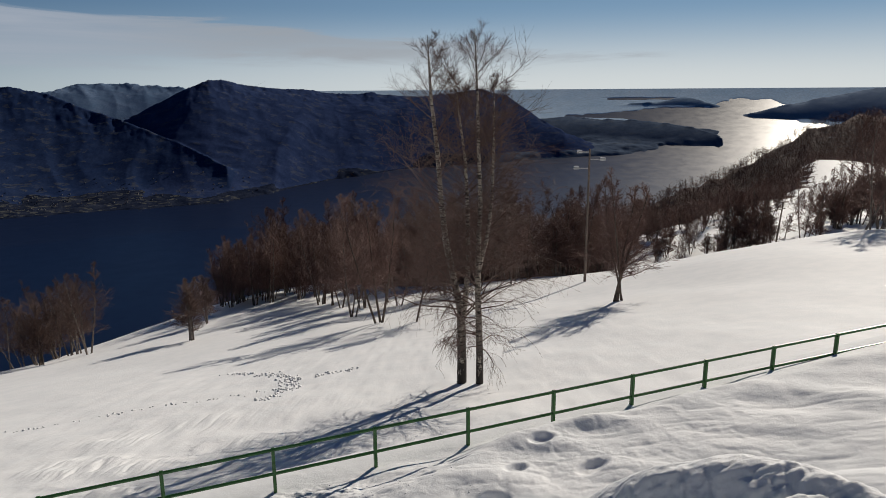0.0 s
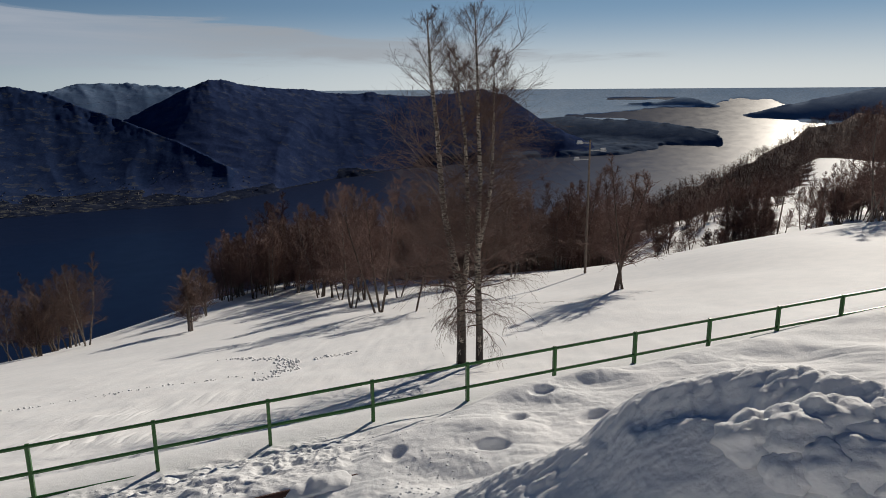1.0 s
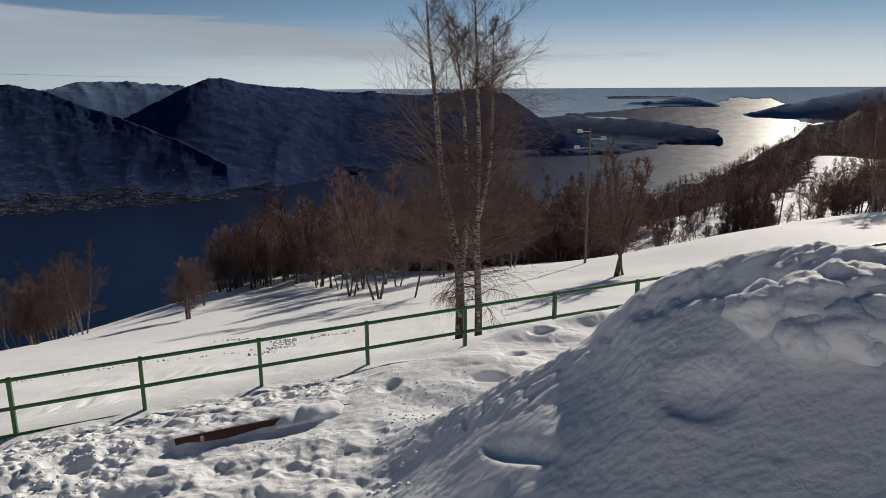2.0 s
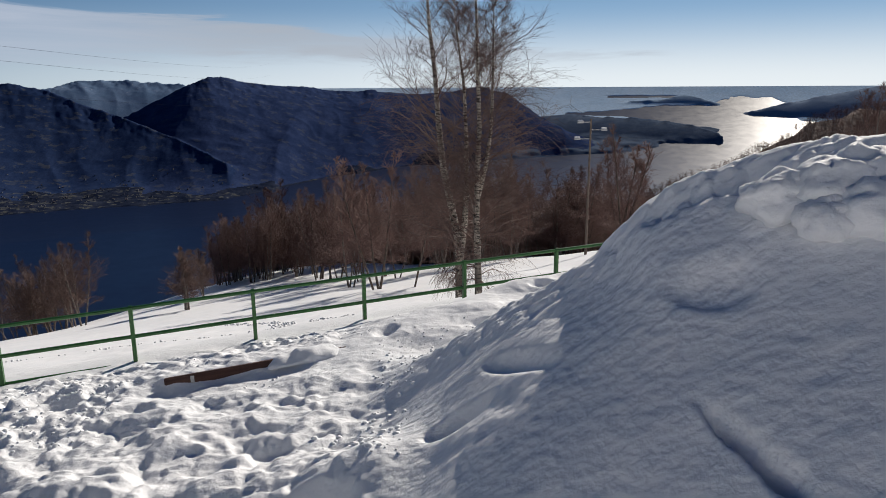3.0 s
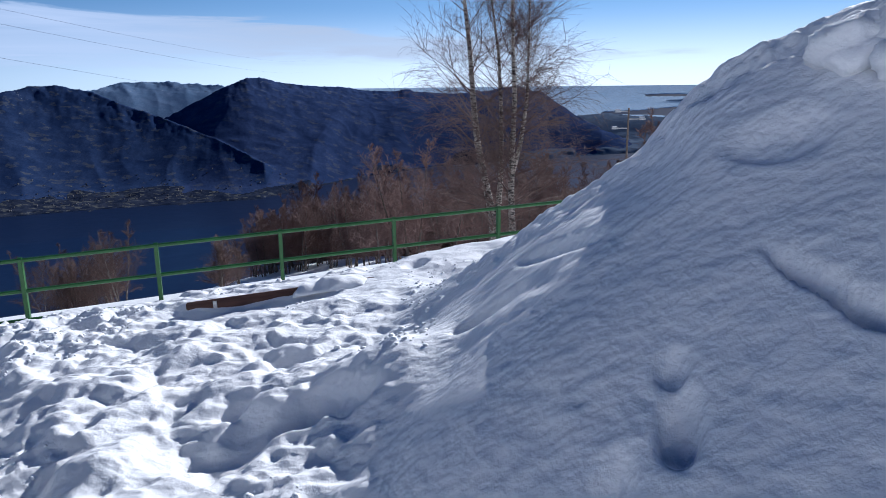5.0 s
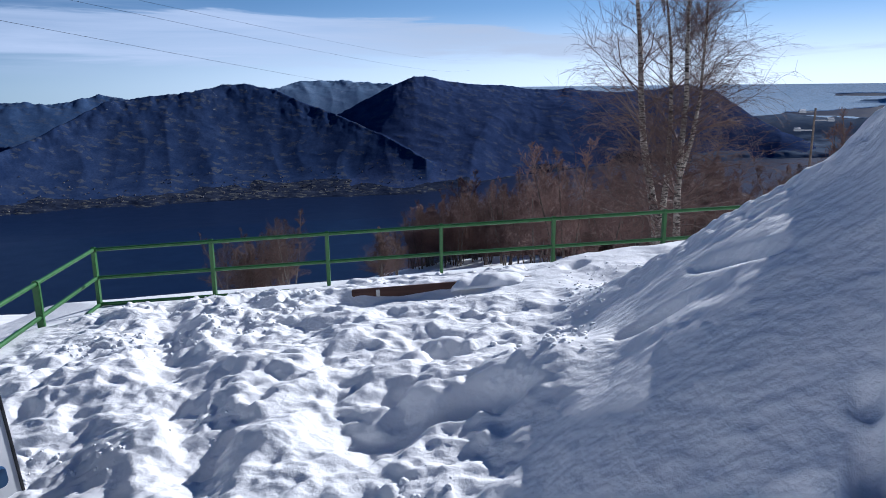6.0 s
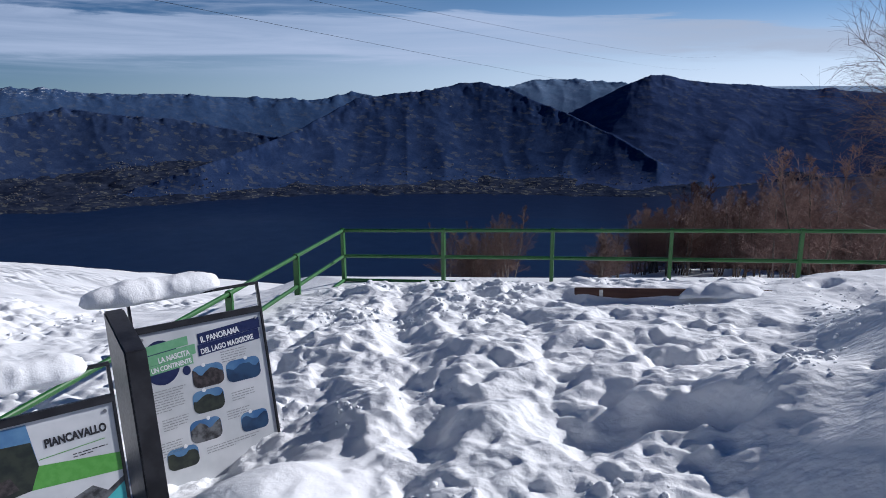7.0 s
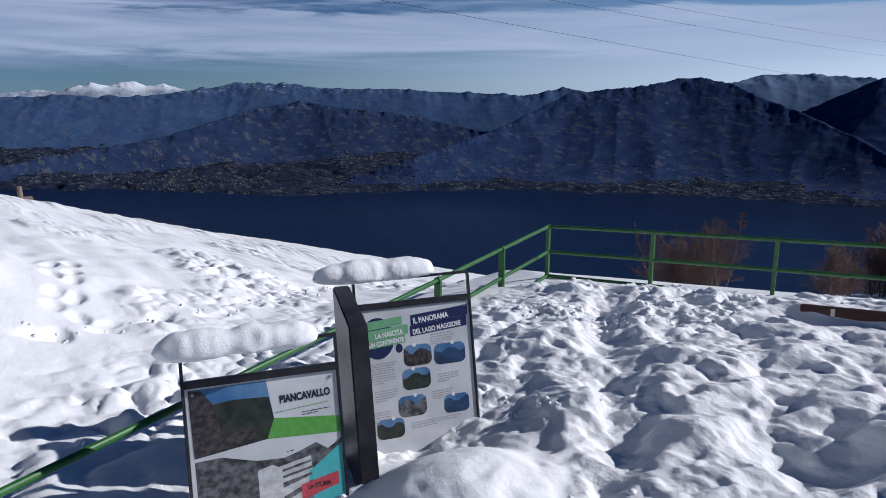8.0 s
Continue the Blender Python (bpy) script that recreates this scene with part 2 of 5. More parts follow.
def field(x, y):
    """The open slope below the terrace: a convex shoulder that breaks off into woods."""
    u, v = np.clip(x, -160, 260) / 100, np.clip(y, -120, 260) / 100
    z = 100 * (0.027 + 0.052 * u - 0.294 * v - 0.081 * u * u + 0.074 * u * v + 0.042 * v * v)
    z = z - 1.3 * np.exp(-(x * x + y * y) / 1450.0)
    z = z + 3.8 * np.exp(-((x + 27) ** 2 + (y - 116) ** 2) / 900.0) + 0.2 * np.exp(-((x + 42) ** 2 + (y - 14) ** 2) / 500.0)
    z = z + 3.0 * np.exp(-((x - 45) ** 2 + (y - 72) ** 2) / 900.0) + 4.1 * np.exp(-((x - 60) ** 2 + (y - 92) ** 2) / 520.0)
    z = z - 10.0 * np.exp(-((x - 168) ** 2 + (y - 300) ** 2) / 9000.0)
    z = z - 5.0 * np.exp(-((x - 47) ** 2 + (y - 128) ** 2) / 700.0)
    return z + 0.35 * vnoise(x / 17, y / 17, 31) * ramp(np.hypot(x, y), 18, 40) + 0.12 * vnoise(x / 6, y / 6, 32)


def over_edge(x, y):
    """Metres past the brink of the snow field."""
    yb = np.interp(x, (22, 30, 40, 50, 66, 92, 120, 137, 220), (104, 118, 142, 168, 183, 221, 258, 267, 400)) - 0.9 * np.maximum(np.minimum(x + 5, 0), -26)
    xl = -47 - 0.10 * np.maximum(y - 40, 0) + 0.35 * np.maximum(y - 78, 0)
    d = np.maximum(y - yb, xl - x)
    return np.maximum(d + 5 * vnoise(x / 21, y / 21, 7), 0)


def spur(x, y):
    """The wooded spur that runs down to the lake on the sun's side."""
    az, r = np.degrees(np.arctan2(x, np.maximum(y, 1e-3))), np.hypot(x, y)
    el = np.interp(az, (5, 12.6, 16.9, 21, 24.7, 26.5, 27.6, 29.2, 32.2, 45, 70),
                   (-15.5, -10.9, -8.7, -6.8, -4.8, -3.5, -3.05, -2.2, -1.9, 1.0, 3.0))
    rc = np.interp(az, (5, 12.6, 32, 70), (330, 350, 620, 640))
    crest = 7 + rc * np.tan(np.radians(el)) + 2.5 * vnoise(az / 0.9, r / 60, 5)
    out = crest - np.where(r > rc, 0.55, 0.20) * np.abs(r - rc)
    return np.where((y > 60) & (az > 4), out, -900.0)


def terrace(x, y):
    """Trodden snow on the viewpoint's terrace."""
    z = 0.21 + 0.05 * (x + 1.5) - 0.011 * np.minimum(x + 2.5, 0) ** 2 + 0.012 * (y - 8)
    z = z - 0.02 * ramp(-(x + 4.2), 0, 1.2)
    rel = (x - FENCE_A[0]) * FENCE_U[1] - (y - FENCE_A[1]) * FENCE_U[0]       # metres inside the long run
    along = (x - FENCE_A[0]) * FENCE_U[0] + (y - FENCE_A[1]) * FENCE_U[1]
    foot = -0.86 + 0.068 * along                                         # snow level along the fence
    w = 1 - ramp(rel, 0.0, 2.6 - 1.5 * ramp(along, 7, 11))
    return z * (1 - w) + np.minimum(foot, z + 0.3) * w


def mound(x, y):
    """The ploughed heap: a planar face towards the path, a flank, a rounded crest and a back slope."""
    face = 1.57 + 0.55 * (x - 1.1) + 0.48 * (y - 4.9)
    flank = 0.729 + 0.88 * x - 0.28 * np.maximum(x - 2.1, 0) - 0.02 * (y - 6)
    flank = flank - 0.09 * np.exp(-((x - 1.62) / 0.42) ** 2) + 0.18 * ramp(x, 1.75, 2.3) + 0.12 * ramp(x, 2.1, 2.6)
    top = 3.76 - 0.06 * np.maximum(x - 4.2, 0) ** 1.3 - 0.16 * ramp(x, 3.8, 4.3)
    z = softmin(softmin(face, flank, 0.30), top, 0.16)
    crest_y = 6.35 + 0.62 * np.maximum(3.3 - x, 0) - 0.95 * np.clip(x - 3.3, 0, 2.2)
    back = np.maximum(y - crest_y, 0)
    z = z - 0.80 * back * back / (back + 0.35)
    # a groove between the outer crest and the rim in front of it
    ahead = crest_y - y
    z = z - 0.13 * np.exp(-((ahead - 0.30) / 0.17) ** 2) * ramp(x, 2.05, 2.35) * (1 - ramp(x, 2.9, 3.2))
    # crumbled rim along the crest
    rim = np.exp(-((ahead - 0.15) / 0.55) ** 2) * ramp(z, 0.5, 1.0)
    z = z + rim * (0.05 * billow(x / 0.20, y / 0.15, 11) + 0.035 * billow(x / 0.085, y / 0.075, 12) - 0.03)
    return z


def height(x, y):
    x, y = np.atleast_1d(np.asarray(x, float)), np.atleast_1d(np.asarray(y, float))
    f = field(x, y)
    rel = (x - FENCE_A[0]) * FENCE_U[1] - (y - FENCE_A[1]) * FENCE_U[0]
    leg = (x - FENCE_A[0]) * -LEG_U[1] + (y - FENCE_A[1]) * LEG_U[0]
    inside = np.minimum(rel, leg)
    w = ramp(inside, -5.5, 0.15)
    t, m = terrace(x, y), mound(x, y)
    near = softmax(t, m, 0.25)
    # trodden relief, fading out on the smooth heap
    trod = ramp(inside, -0.2, 0.9) * (1 - ramp(m - t, -0.15, 0.55)) * (1 - 0.8 * ramp(x + 0.3 * y, 0.9, 2.8))
    trod = trod * (1 - 0.95 * np.exp(-(((x + 3.7) ** 2 + (y - 3.65) ** 2) / 0.75) ** 1.5))
    wx, wy = x + 0.09 * vnoise(x / 0.35, y / 0.35, 41), y + 0.09 * vnoise(x / 0.35, y / 0.35, 42)
    rough = ramp(vnoise(x / 1.1, y / 0.9, 48), -0.35, 0.30)
    lumps = 0.08 * vnoise(wx / 0.95, wy / 0.85, 43) + 0.09 * (billow(wx / 0.52, wy / 0.46, 56) - 0.42) + 0.10 * fbm(wx / 0.31, wy / 0.27, 4, 57, 0.52)
    lumps = lumps + 0.05 * (0.4 - billow(wx / 0.36, wy / 0.30, 71)) + (0.3 + 0.7 * rough) * (0.062 * (billow(wx / 0.12, wy / 0.11, 58) - 0.4) + 0.020 * vnoise(wx / 0.07, wy / 0.065, 54)) + 0.09 * rough * clods(wx / 0.21, wy / 0.19, 46)
    by_bench = ((x + 2.3) * FENCE_U[0] + (y - 9.6) * FENCE_U[1]) ** 2 / 2.4 + ((x + 2.3) * FENCE_U[1] - (y - 9.6) * FENCE_U[0] - 0.2) ** 2 / 0.5
    trod = trod * (1 - 0.75 * np.exp(-by_bench ** 2))
    lumps = lumps - on_patch(PITS, x, y) + on_patch(DOMES, x, y)
    near = near + trod * 0.50 * (lumps - 0.02) - 0.42 * np.exp(-((x + 4.4) ** 2 + (y - 3.7) ** 2) / 1.6)
    near = near + 0.33 * np.exp(-(((x + 3.5) ** 2 + (y - 3.45) ** 2) / 0.38) ** 1.4)
    on_heap = ramp(m - t, 0.1, 0.7)
    dimples = 0.014 * (billow(x / 0.15, y / 0.105, 59) - 0.4) + 0.014 * vnoise(x / 0.19, y / 0.13, 55)
    near = near + on_heap * (dimples * (0.55 + 0.45 * vnoise(x / 0.8, y / 0.8, 60)) + 0.035 * vnoise(x / 1.4, y / 1.1, 52) + 0.022 * vnoise(x / 0.55, y / 0.5, 53))
    # wind drifts behind the heap
    drifts = ramp(x + 0.3 * y, 1.2, 3.2) * (1 - on_heap) * ramp(inside, -0.3, 0.8)
    near = near + drifts * (0.11 * vnoise(x / 1.5 + 0.3 * y, y / 0.75, 66) + 0.03 * billow(x / 0.8, y / 0.4, 67) + 0.006 * billow(x / 0.22, y / 0.15, 68))
    near = near + 0.42 * np.exp(-((x + 0.62) ** 2 + (y - 6.1) ** 2) / 0.55) * (1 - on_heap) - on_patch(DENTS, x, y)
    calm = 0.05 * vnoise(x / 1.6, y / 1.2, 61) + 0.03 * vnoise(x / 0.5, y / 0.35, 62)
    busy = ramp(vnoise(x / 3.0, y / 1.9, 64), -0.2, 0.3) * ramp(30 - np.hypot(x + 14, y - 4), 0, 14)
    tracks = busy * (0.10 * billow(x / 0.6, y / 0.5, 63) + 0.07 * clods(x / 0.4, y / 0.36, 65) + 0.04 * billow(x / 0.2, y / 0.18, 69)) - on_patch(STEPS, x, y)
    ripple = 0.03 * vnoise(x / 2.6 + 0.5 * y, y / 0.55, 70) * ramp(80 - np.hypot(x, y), 0, 50)
    rest = f + calm * ramp(80 - np.hypot(x, y), 0, 50) + tracks + ripple
    # churned snow just outside the short run
    churn = np.exp(-((leg + 1.1) / 0.9) ** 2) * ramp(7 - y, 0, 2) * ramp(rel, 0, 1.5)
    rest = rest + churn * (0.16 * billow(wx / 0.42, wy / 0.38, 73) + 0.07 * clods(wx / 0.22, wy / 0.2, 74) - 0.09)
    near = near + churn * (0.16 * billow(wx / 0.42, wy / 0.38, 73) + 0.07 * clods(wx / 0.22, wy / 0.2, 74) - 0.09)
    z = rest * (1 - w) + near * w
    d = over_edge(x, y)
    z = z - 0.42 * d * d / (d + 22) * 1.35
    s = spur(x, y)
    z = softmax(z, s, 9.0)
    return np.maximum(z, -420.0)


def on_patch(f, x, y):
    """f near the viewpoint, 0 elsewhere."""
    m = (x > -16) & (x < 8) & (y > 0.5) & (y < 16)
    out = np.zeros(np.broadcast(x, y).shape)
    if m.any():
        out[m] = f(x[m], y[m])
    return out


def PITS(x, y):
    """Boot pits with steep rims all over the trodden snow, and the beaten trench to the corner."""
    total = 0.0
    rng = random.Random(77)
    x, y = x + 0.06 * vnoise(x / 0.16, y / 0.16, 82), y + 0.06 * vnoise(x / 0.16, y / 0.16, 83)
    for k in range(150):
        px, py = rng.uniform(-8.2, 0.2), rng.uniform(2.2, 11.2)
        a, ln, wd, dep = rng.uniform(0, math.pi), rng.uniform(0.13, 0.26), rng.uniform(0.09, 0.15), rng.uniform(0.06, 0.17)
        c, s = math.cos(a), math.sin(a)
        u, v = (x - px) * c + (y - py) * s, -(x - px) * s + (y - py) * c
        q = (u / ln) ** 2 + (v / wd) ** 2
        total = total + dep * np.exp(-np.minimum(q, 30) ** 2 * 0.8)
    mid = np.interp(y, (2.5, 3.8, 4.55, 6.3, 8.4, 10), (-1.8, -2.4, -2.85, -4.25, -5.9, -7.0)) + 0.14 * vnoise(y / 0.8, y * 0, 81)
    across = np.abs(x - mid)
    return total + 0.15 * np.exp(-(across / 0.25) ** 2) - 0.07 * np.exp(-((across - 0.68) / 0.3) ** 2)


def DOMES(x, y):
    """Rounded banks thrown up beside the trench, and the smooth drift at the foot of the boards."""
    total = 0.0
    for px, py, rad, up in ((-2.55, 5.15, 0.34, 0.20), (-3.75, 5.05, 0.38, 0.20), (-3.3, 6.5, 0.42, 0.18), (-5.2, 6.2, 0.5, 0.18), (-4.9, 7.9, 0.5, 0.16), (-1.75, 6.6, 0.45, 0.16), (-2.6, 7.6, 0.5, 0.14), (-6.7, 8.6, 0.5, 0.18)):
        q = ((x - px) ** 2 + (y - py) ** 2) / (rad * rad)
        total = total + up * np.exp(-np.minimum(q, 20) ** 1.6)
    return total


def STEPS(x, y):
    """Lines of boot prints over the open snow outside the fence."""
    total = 0.0
    rng = random.Random(31)
    for x0, y0, x1, y1, n in ((-8.6, 1.2, -9.6, 4.4, 9), (-9.6, 4.4, -13.5, 8.4, 14), (-8.9, 2.0, -12.5, 2.6, 10), (-9.2, 5.6, -14.5, 5.0, 14), (-9.9, 7.4, -12.0, 11.5, 11)):
        for k in range(n):
            f = (k + rng.uniform(-0.15, 0.15)) / n
            px, py = x0 + (x1 - x0) * f + rng.uniform(-0.15, 0.15), y0 + (y1 - y0) * f + (0.13 if k % 2 else -0.13)
            a = math.atan2(y1 - y0, x1 - x0) + rng.uniform(-0.3, 0.3)
            c, s = math.cos(a), math.sin(a)
            u, v = (x - px) * c + (y - py) * s, -(x - px) * s + (y - py) * c
            q = (u / 0.20) ** 2 + (v / 0.11) ** 2
            total = total + rng.uniform(0.05, 0.11) * np.exp(-np.minimum(q, 30) ** 2 * 0.8)
    return total


def DENTS(x, y):
    """Boot holes and slots in the snow: place, length, width, direction and depth."""
    total = 0.0
    for px, py, ln, wd, a, dep in HOLES:
        c, s = math.cos(math.radians(a)), math.sin(math.radians(a))
        u, v = (x - px) * c + (y - py) * s, -(x - px) * s + (y - py) * c
        q = (u / ln) ** 2 + (v / wd) ** 2
        total = total + dep * np.exp(-q ** 2 * 0.8)
    return total


HOLES = [(1.28, 3.86, 0.17, 0.09, 78, 0.26), (1.32, 4.17, 0.09, 0.08, 80, 0.10), (2.10, 4.22, 0.34, 0.05, -68, 0.24), (2.20, 3.99, 0.13, 0.07, -66, 0.16), (0.91, 3.70, 0.14, 0.10, 70, 0.16),
         (0.95, 6.25, 0.46, 0.10, -62, 0.13), (0.37, 6.08, 0.26, 0.12, -20, 0.22), (-1.05, 5.74, 0.30, 0.21, 20, 0.36), (-0.72, 5.66, 0.16, 0.12, 40, 0.16),
         (2.3, 5.45, 0.30, 0.18, -40, 0.12), (-1.73, 5.5, 0.42, 0.30, 10, 0.16),
         (0.42, 12.3, 0.20, 0.13, 10, 0.13), (-0.2, 11.78, 0.2, 0.13, 40, 0.13), (2.1, 12.6, 0.22, 0.14, 20, 0.14), (1.0, 10.6, 0.25, 0.13, 0, 0.14),
         (-0.6, 10.5, 0.2, 0.13, 60, 0.12), (2.9, 11.6, 0.3, 0.15, 30, 0.14), (1.5, 11.6, 0.22, 0.13, 35, 0.13), (-2.75, 9.15, 1.1, 0.34, 18, 0.16)]

# ---- mesh helpers ----
def mesh_of(name, verts, faces, mats, smooth=True, slots=None):
    me = bpy.data.meshes.new(name)
    me.from_pydata([tuple(v) for v in verts], [], faces)
    for m in mats if isinstance(mats, (list, tuple)) else [mats]:
        me.materials.append(m)
    if slots is not None:
        me.polygons.foreach_set("material_index", np.asarray(slots, np.int32))
    if smooth:
        me.polygons.foreach_set("use_smooth", np.ones(len(me.polygons), bool))
    me.update()
    return me


def grid_mesh(name, X, Y, Z, mats, slots=None, keep=None):
    """A quad sheet over arrays of one shape, built fast; keep picks cells, slots gives each cell's material."""
    n, m = X.shape
    idx = np.arange(n * m).reshape(n, m)
    quads = np.stack([idx[:-1, :-1], idx[1:, :-1], idx[1:, 1:], idx[:-1, 1:]], -1).reshape(-1, 4)
    sl = None if slots is None else np.asarray(slots).reshape(-1)
    if keep is not None:
        k = keep.reshape(-1)
        quads = quads[k]
        sl = sl[k] if sl is not None else None
    used, inv = np.unique(quads, return_inverse=True)
    co = np.stack([X, Y, Z], -1).reshape(-1, 3)[used].astype(np.float32)
    quads = inv.reshape(-1, 4).astype(np.int32)
    me = bpy.data.meshes.new(name)
    me.vertices.add(len(co))
    me.vertices.foreach_set("co", co.ravel())
    me.loops.add(quads.size)
    me.loops.foreach_set("vertex_index", quads.ravel())
    me.polygons.add(len(quads))
    me.polygons.foreach_set("loop_start", np.arange(0, quads.size, 4, dtype=np.int32))
    me.polygons.foreach_set("loop_total", np.full(len(quads), 4, np.int32))
    for mt in mats:
        me.materials.append(mt)
    if sl is not None:
        me.polygons.foreach_set("material_index", sl.astype(np.int32))
    me.polygons.foreach_set("use_smooth", np.ones(len(quads), bool))
    me.update(calc_edges=True)
    me.validate()
    return me


def part(name, me, parent=None, label="", at=None):
    ob = new(name, me)
    if at is not None:
        ob.matrix_basis = at
    if parent is not None:
        ob.parent = parent
    if label:
        tagged(ob, label)
    return ob


# ---- the lake and the far shore; distances shrink towards the horizon so that all lies within five kilometres ----
EYE_Z, LAKE_T = 4.0, 0.185


def lake_z(r):
    u = np.clip((r - 2000) / 2900, 0, 1)
    return np.where(r < 2000, -370.0, -r * LAKE_T * (1 - u)) + EYE_Z


def range_at(el):
    """Distance at which the water lies el degrees below the eye."""
    return 2000 + 2900 * (1 - np.tan(np.radians(-el)) / LAKE_T)


def build_lake():
    r = np.concatenate([np.linspace(5, 1900, 30), np.linspace(1950, 4880, 110)])
    a = np.radians(np.linspace(-180, 180, 241))
    R, A = np.meshgrid(r, a, indexing="ij")
    west = ramp(-np.degrees(A), 24, 30) + ramp(np.degrees(A), 40, 50)
    me = grid_mesh("lake", R * np.sin(A), R * np.cos(A), lake_z(R) - 170 * ramp(R, 4200, 4450) * west, [WATER])
    me.flip_normals()
    tagged(new("lake", me), "broad dark blue lake glittering under the low sun", "lake", kind="structure")


SHORE_AZ = (-95, -83, -73, -63.6, -58, -54.5, -45, -36, -27, -20, -17, -13.6, -11.3, -8, -3.6, 10, 16.7, 17.9, 20.6, 21.6, 22.2, 25, 26, 27, 30, 40, 60)
SHORE_EL = (-7.0, -7.1, -7.9, -8.9, -8.75, -8.6, -8.5, -8.6, -8.6, -8.65, -8.5, -8.1, -7.3, -7.1, -6.35, -5.5, -4.9, -4.4, -4.2, -3.5, -1.0, -0.95, -1.5, -2.6, -2.8, -3.0, -3.0)

# each ridge: bearings and heights of its skyline in degrees, bearings and distances of its foot (None: the shore), run for each metre of rise, hollowness of its slope
RIDGES = {
    "great": ((-37, -33, -30, -27, -24, -22.2, -19.3, -17.6, -15.6, -13.1, -10.5, -8.3, -6.1, -3.9, -1.6, 1.1, 3.3, 5.6, 7.8, 10.1, 12.8, 16.7, 18),
              (-8.2, -6.6, -5.2, -3.8, -2.3, -1.2, 0.24, 0.85, 0.55, 0.2, 0.1, -0.26, -0.28, -0.38, -0.53, -0.33, 0.01, -0.58, -2.1, -3.4, -4.5, -5.0, -6),
              None, None, 2.6, 1.5),
    "behind": ((-32, -30, -28.8, -26.8, -24.3, -22, -19.3, -17), (-1.6, -0.6, -0.1, 0.57, 0.61, 0.38, 0.2, -0.8), (-31, -17), (3900, 3900), 2.0, 1.1),
    "twin": ((-62, -58, -55, -51, -47.6, -45.3, -42.7, -40.9, -38.3, -34.5, -32.5, -30.9, -28.5, -26.9, -24.5, -22, -19, -16, -13, -10),
             (-8.4, -7.4, -6.4, -5.2, -4.05, -3.15, -1.81, -0.94, -0.5, -0.21, 0.33, 0.4, -0.1, -0.9, -1.8, -2.9, -4.5, -6.1, -7.6, -8.9), None, None, 2.9, 1.75),
    "middle": ((-84, -80, -75.7, -71.7, -68.4, -65.8, -64.1, -61.5, -58.9, -54.4, -49.9, -46, -42), (-5.6, -5.0, -4.42, -3.72, -2.74, -1.92, -1.59, -1.31, -1.77, -2.24, -3.15, -4, -5.5),
               (-80, -46), (3050, 3050), 2.6, 1.5),
    "long": ((-100, -82.3, -78.9, -76.4, -74.2, -71.5, -67.4, -65.7, -62.3, -60.6, -57.1, -54.4, -51.7, -47.6, -44.5, -42.7, -40.9, -39.6, -36),
             (-0.9, -0.78, -0.74, -0.85, -0.87, -0.6, -0.08, 0.12, 0.0, -0.23, -0.38, -0.34, -0.57, -0.71, -0.93, -0.72, -0.29, -0.59, -1.2), (-92, -36), (3560, 3560), 2.6, 1.6),
    "alps": ((-100, -83, -81, -80, -79, -77.6, -76.4, -75.5, -74.3, -73.2, -71.6, -70.6, -69.5, -66), (-0.6, -0.55, -0.4, -0.25, -0.45, -0.1, 0.12, -0.05, 0.2, -0.1, 0.02, -0.3, -0.6, -1.3), (-92, -66), (4560, 4560), 1.4, 1.0),
    "cape": ((22.6, 23, 24.5, 27, 28.8, 30.4, 31.7, 36, 45, 60), (-2.4, -2.05, -1.65, -1.05, -0.66, -0.29, -0.1, 0.3, 0.5, 0.3), (22, 27, 30, 60), (4330, 4190, 4140, 4100), 2.6, 1.0),
    "peninsula": ((11, 13.5, 15, 17, 18.2, 18.9, 19.6, 20.5, 21.5, 21.9), (-1.9, -1.5, -1.15, -1.05, -0.85, -0.62, -0.8, -1.0, -1.3, -1.6), (11, 21.9), (4500, 4500), 2.6, 1.0),
    "foothill": ((-26, -22, -19, -16.5, -14.5, -13, -11.3, -10), (-8.7, -8.2, -7.8, -7.35, -7.15, -7.2, -7.5, -8.2), None, None, 3.5, 0.9),
    "headland": ((8, 10.5, 12.7, 14.4, 16.5, 19.3, 21.7, 22), (-2.4, -2.1, -2.35, -2.4, -2.47, -2.85, -3.45, -3.9), (8, 14, 18, 22), (3800, 3700, 3690, 3800), 3.0, 1.0),
}
# hill masses, the rest stand low in the lake
HILLS = ("great", "behind", "twin", "middle", "long", "alps", "foothill")


def crease(x, y, seed):
    """Sharp-crested folds from 0 to 1."""
    return 1 - np.abs(vnoise(x, y, seed))


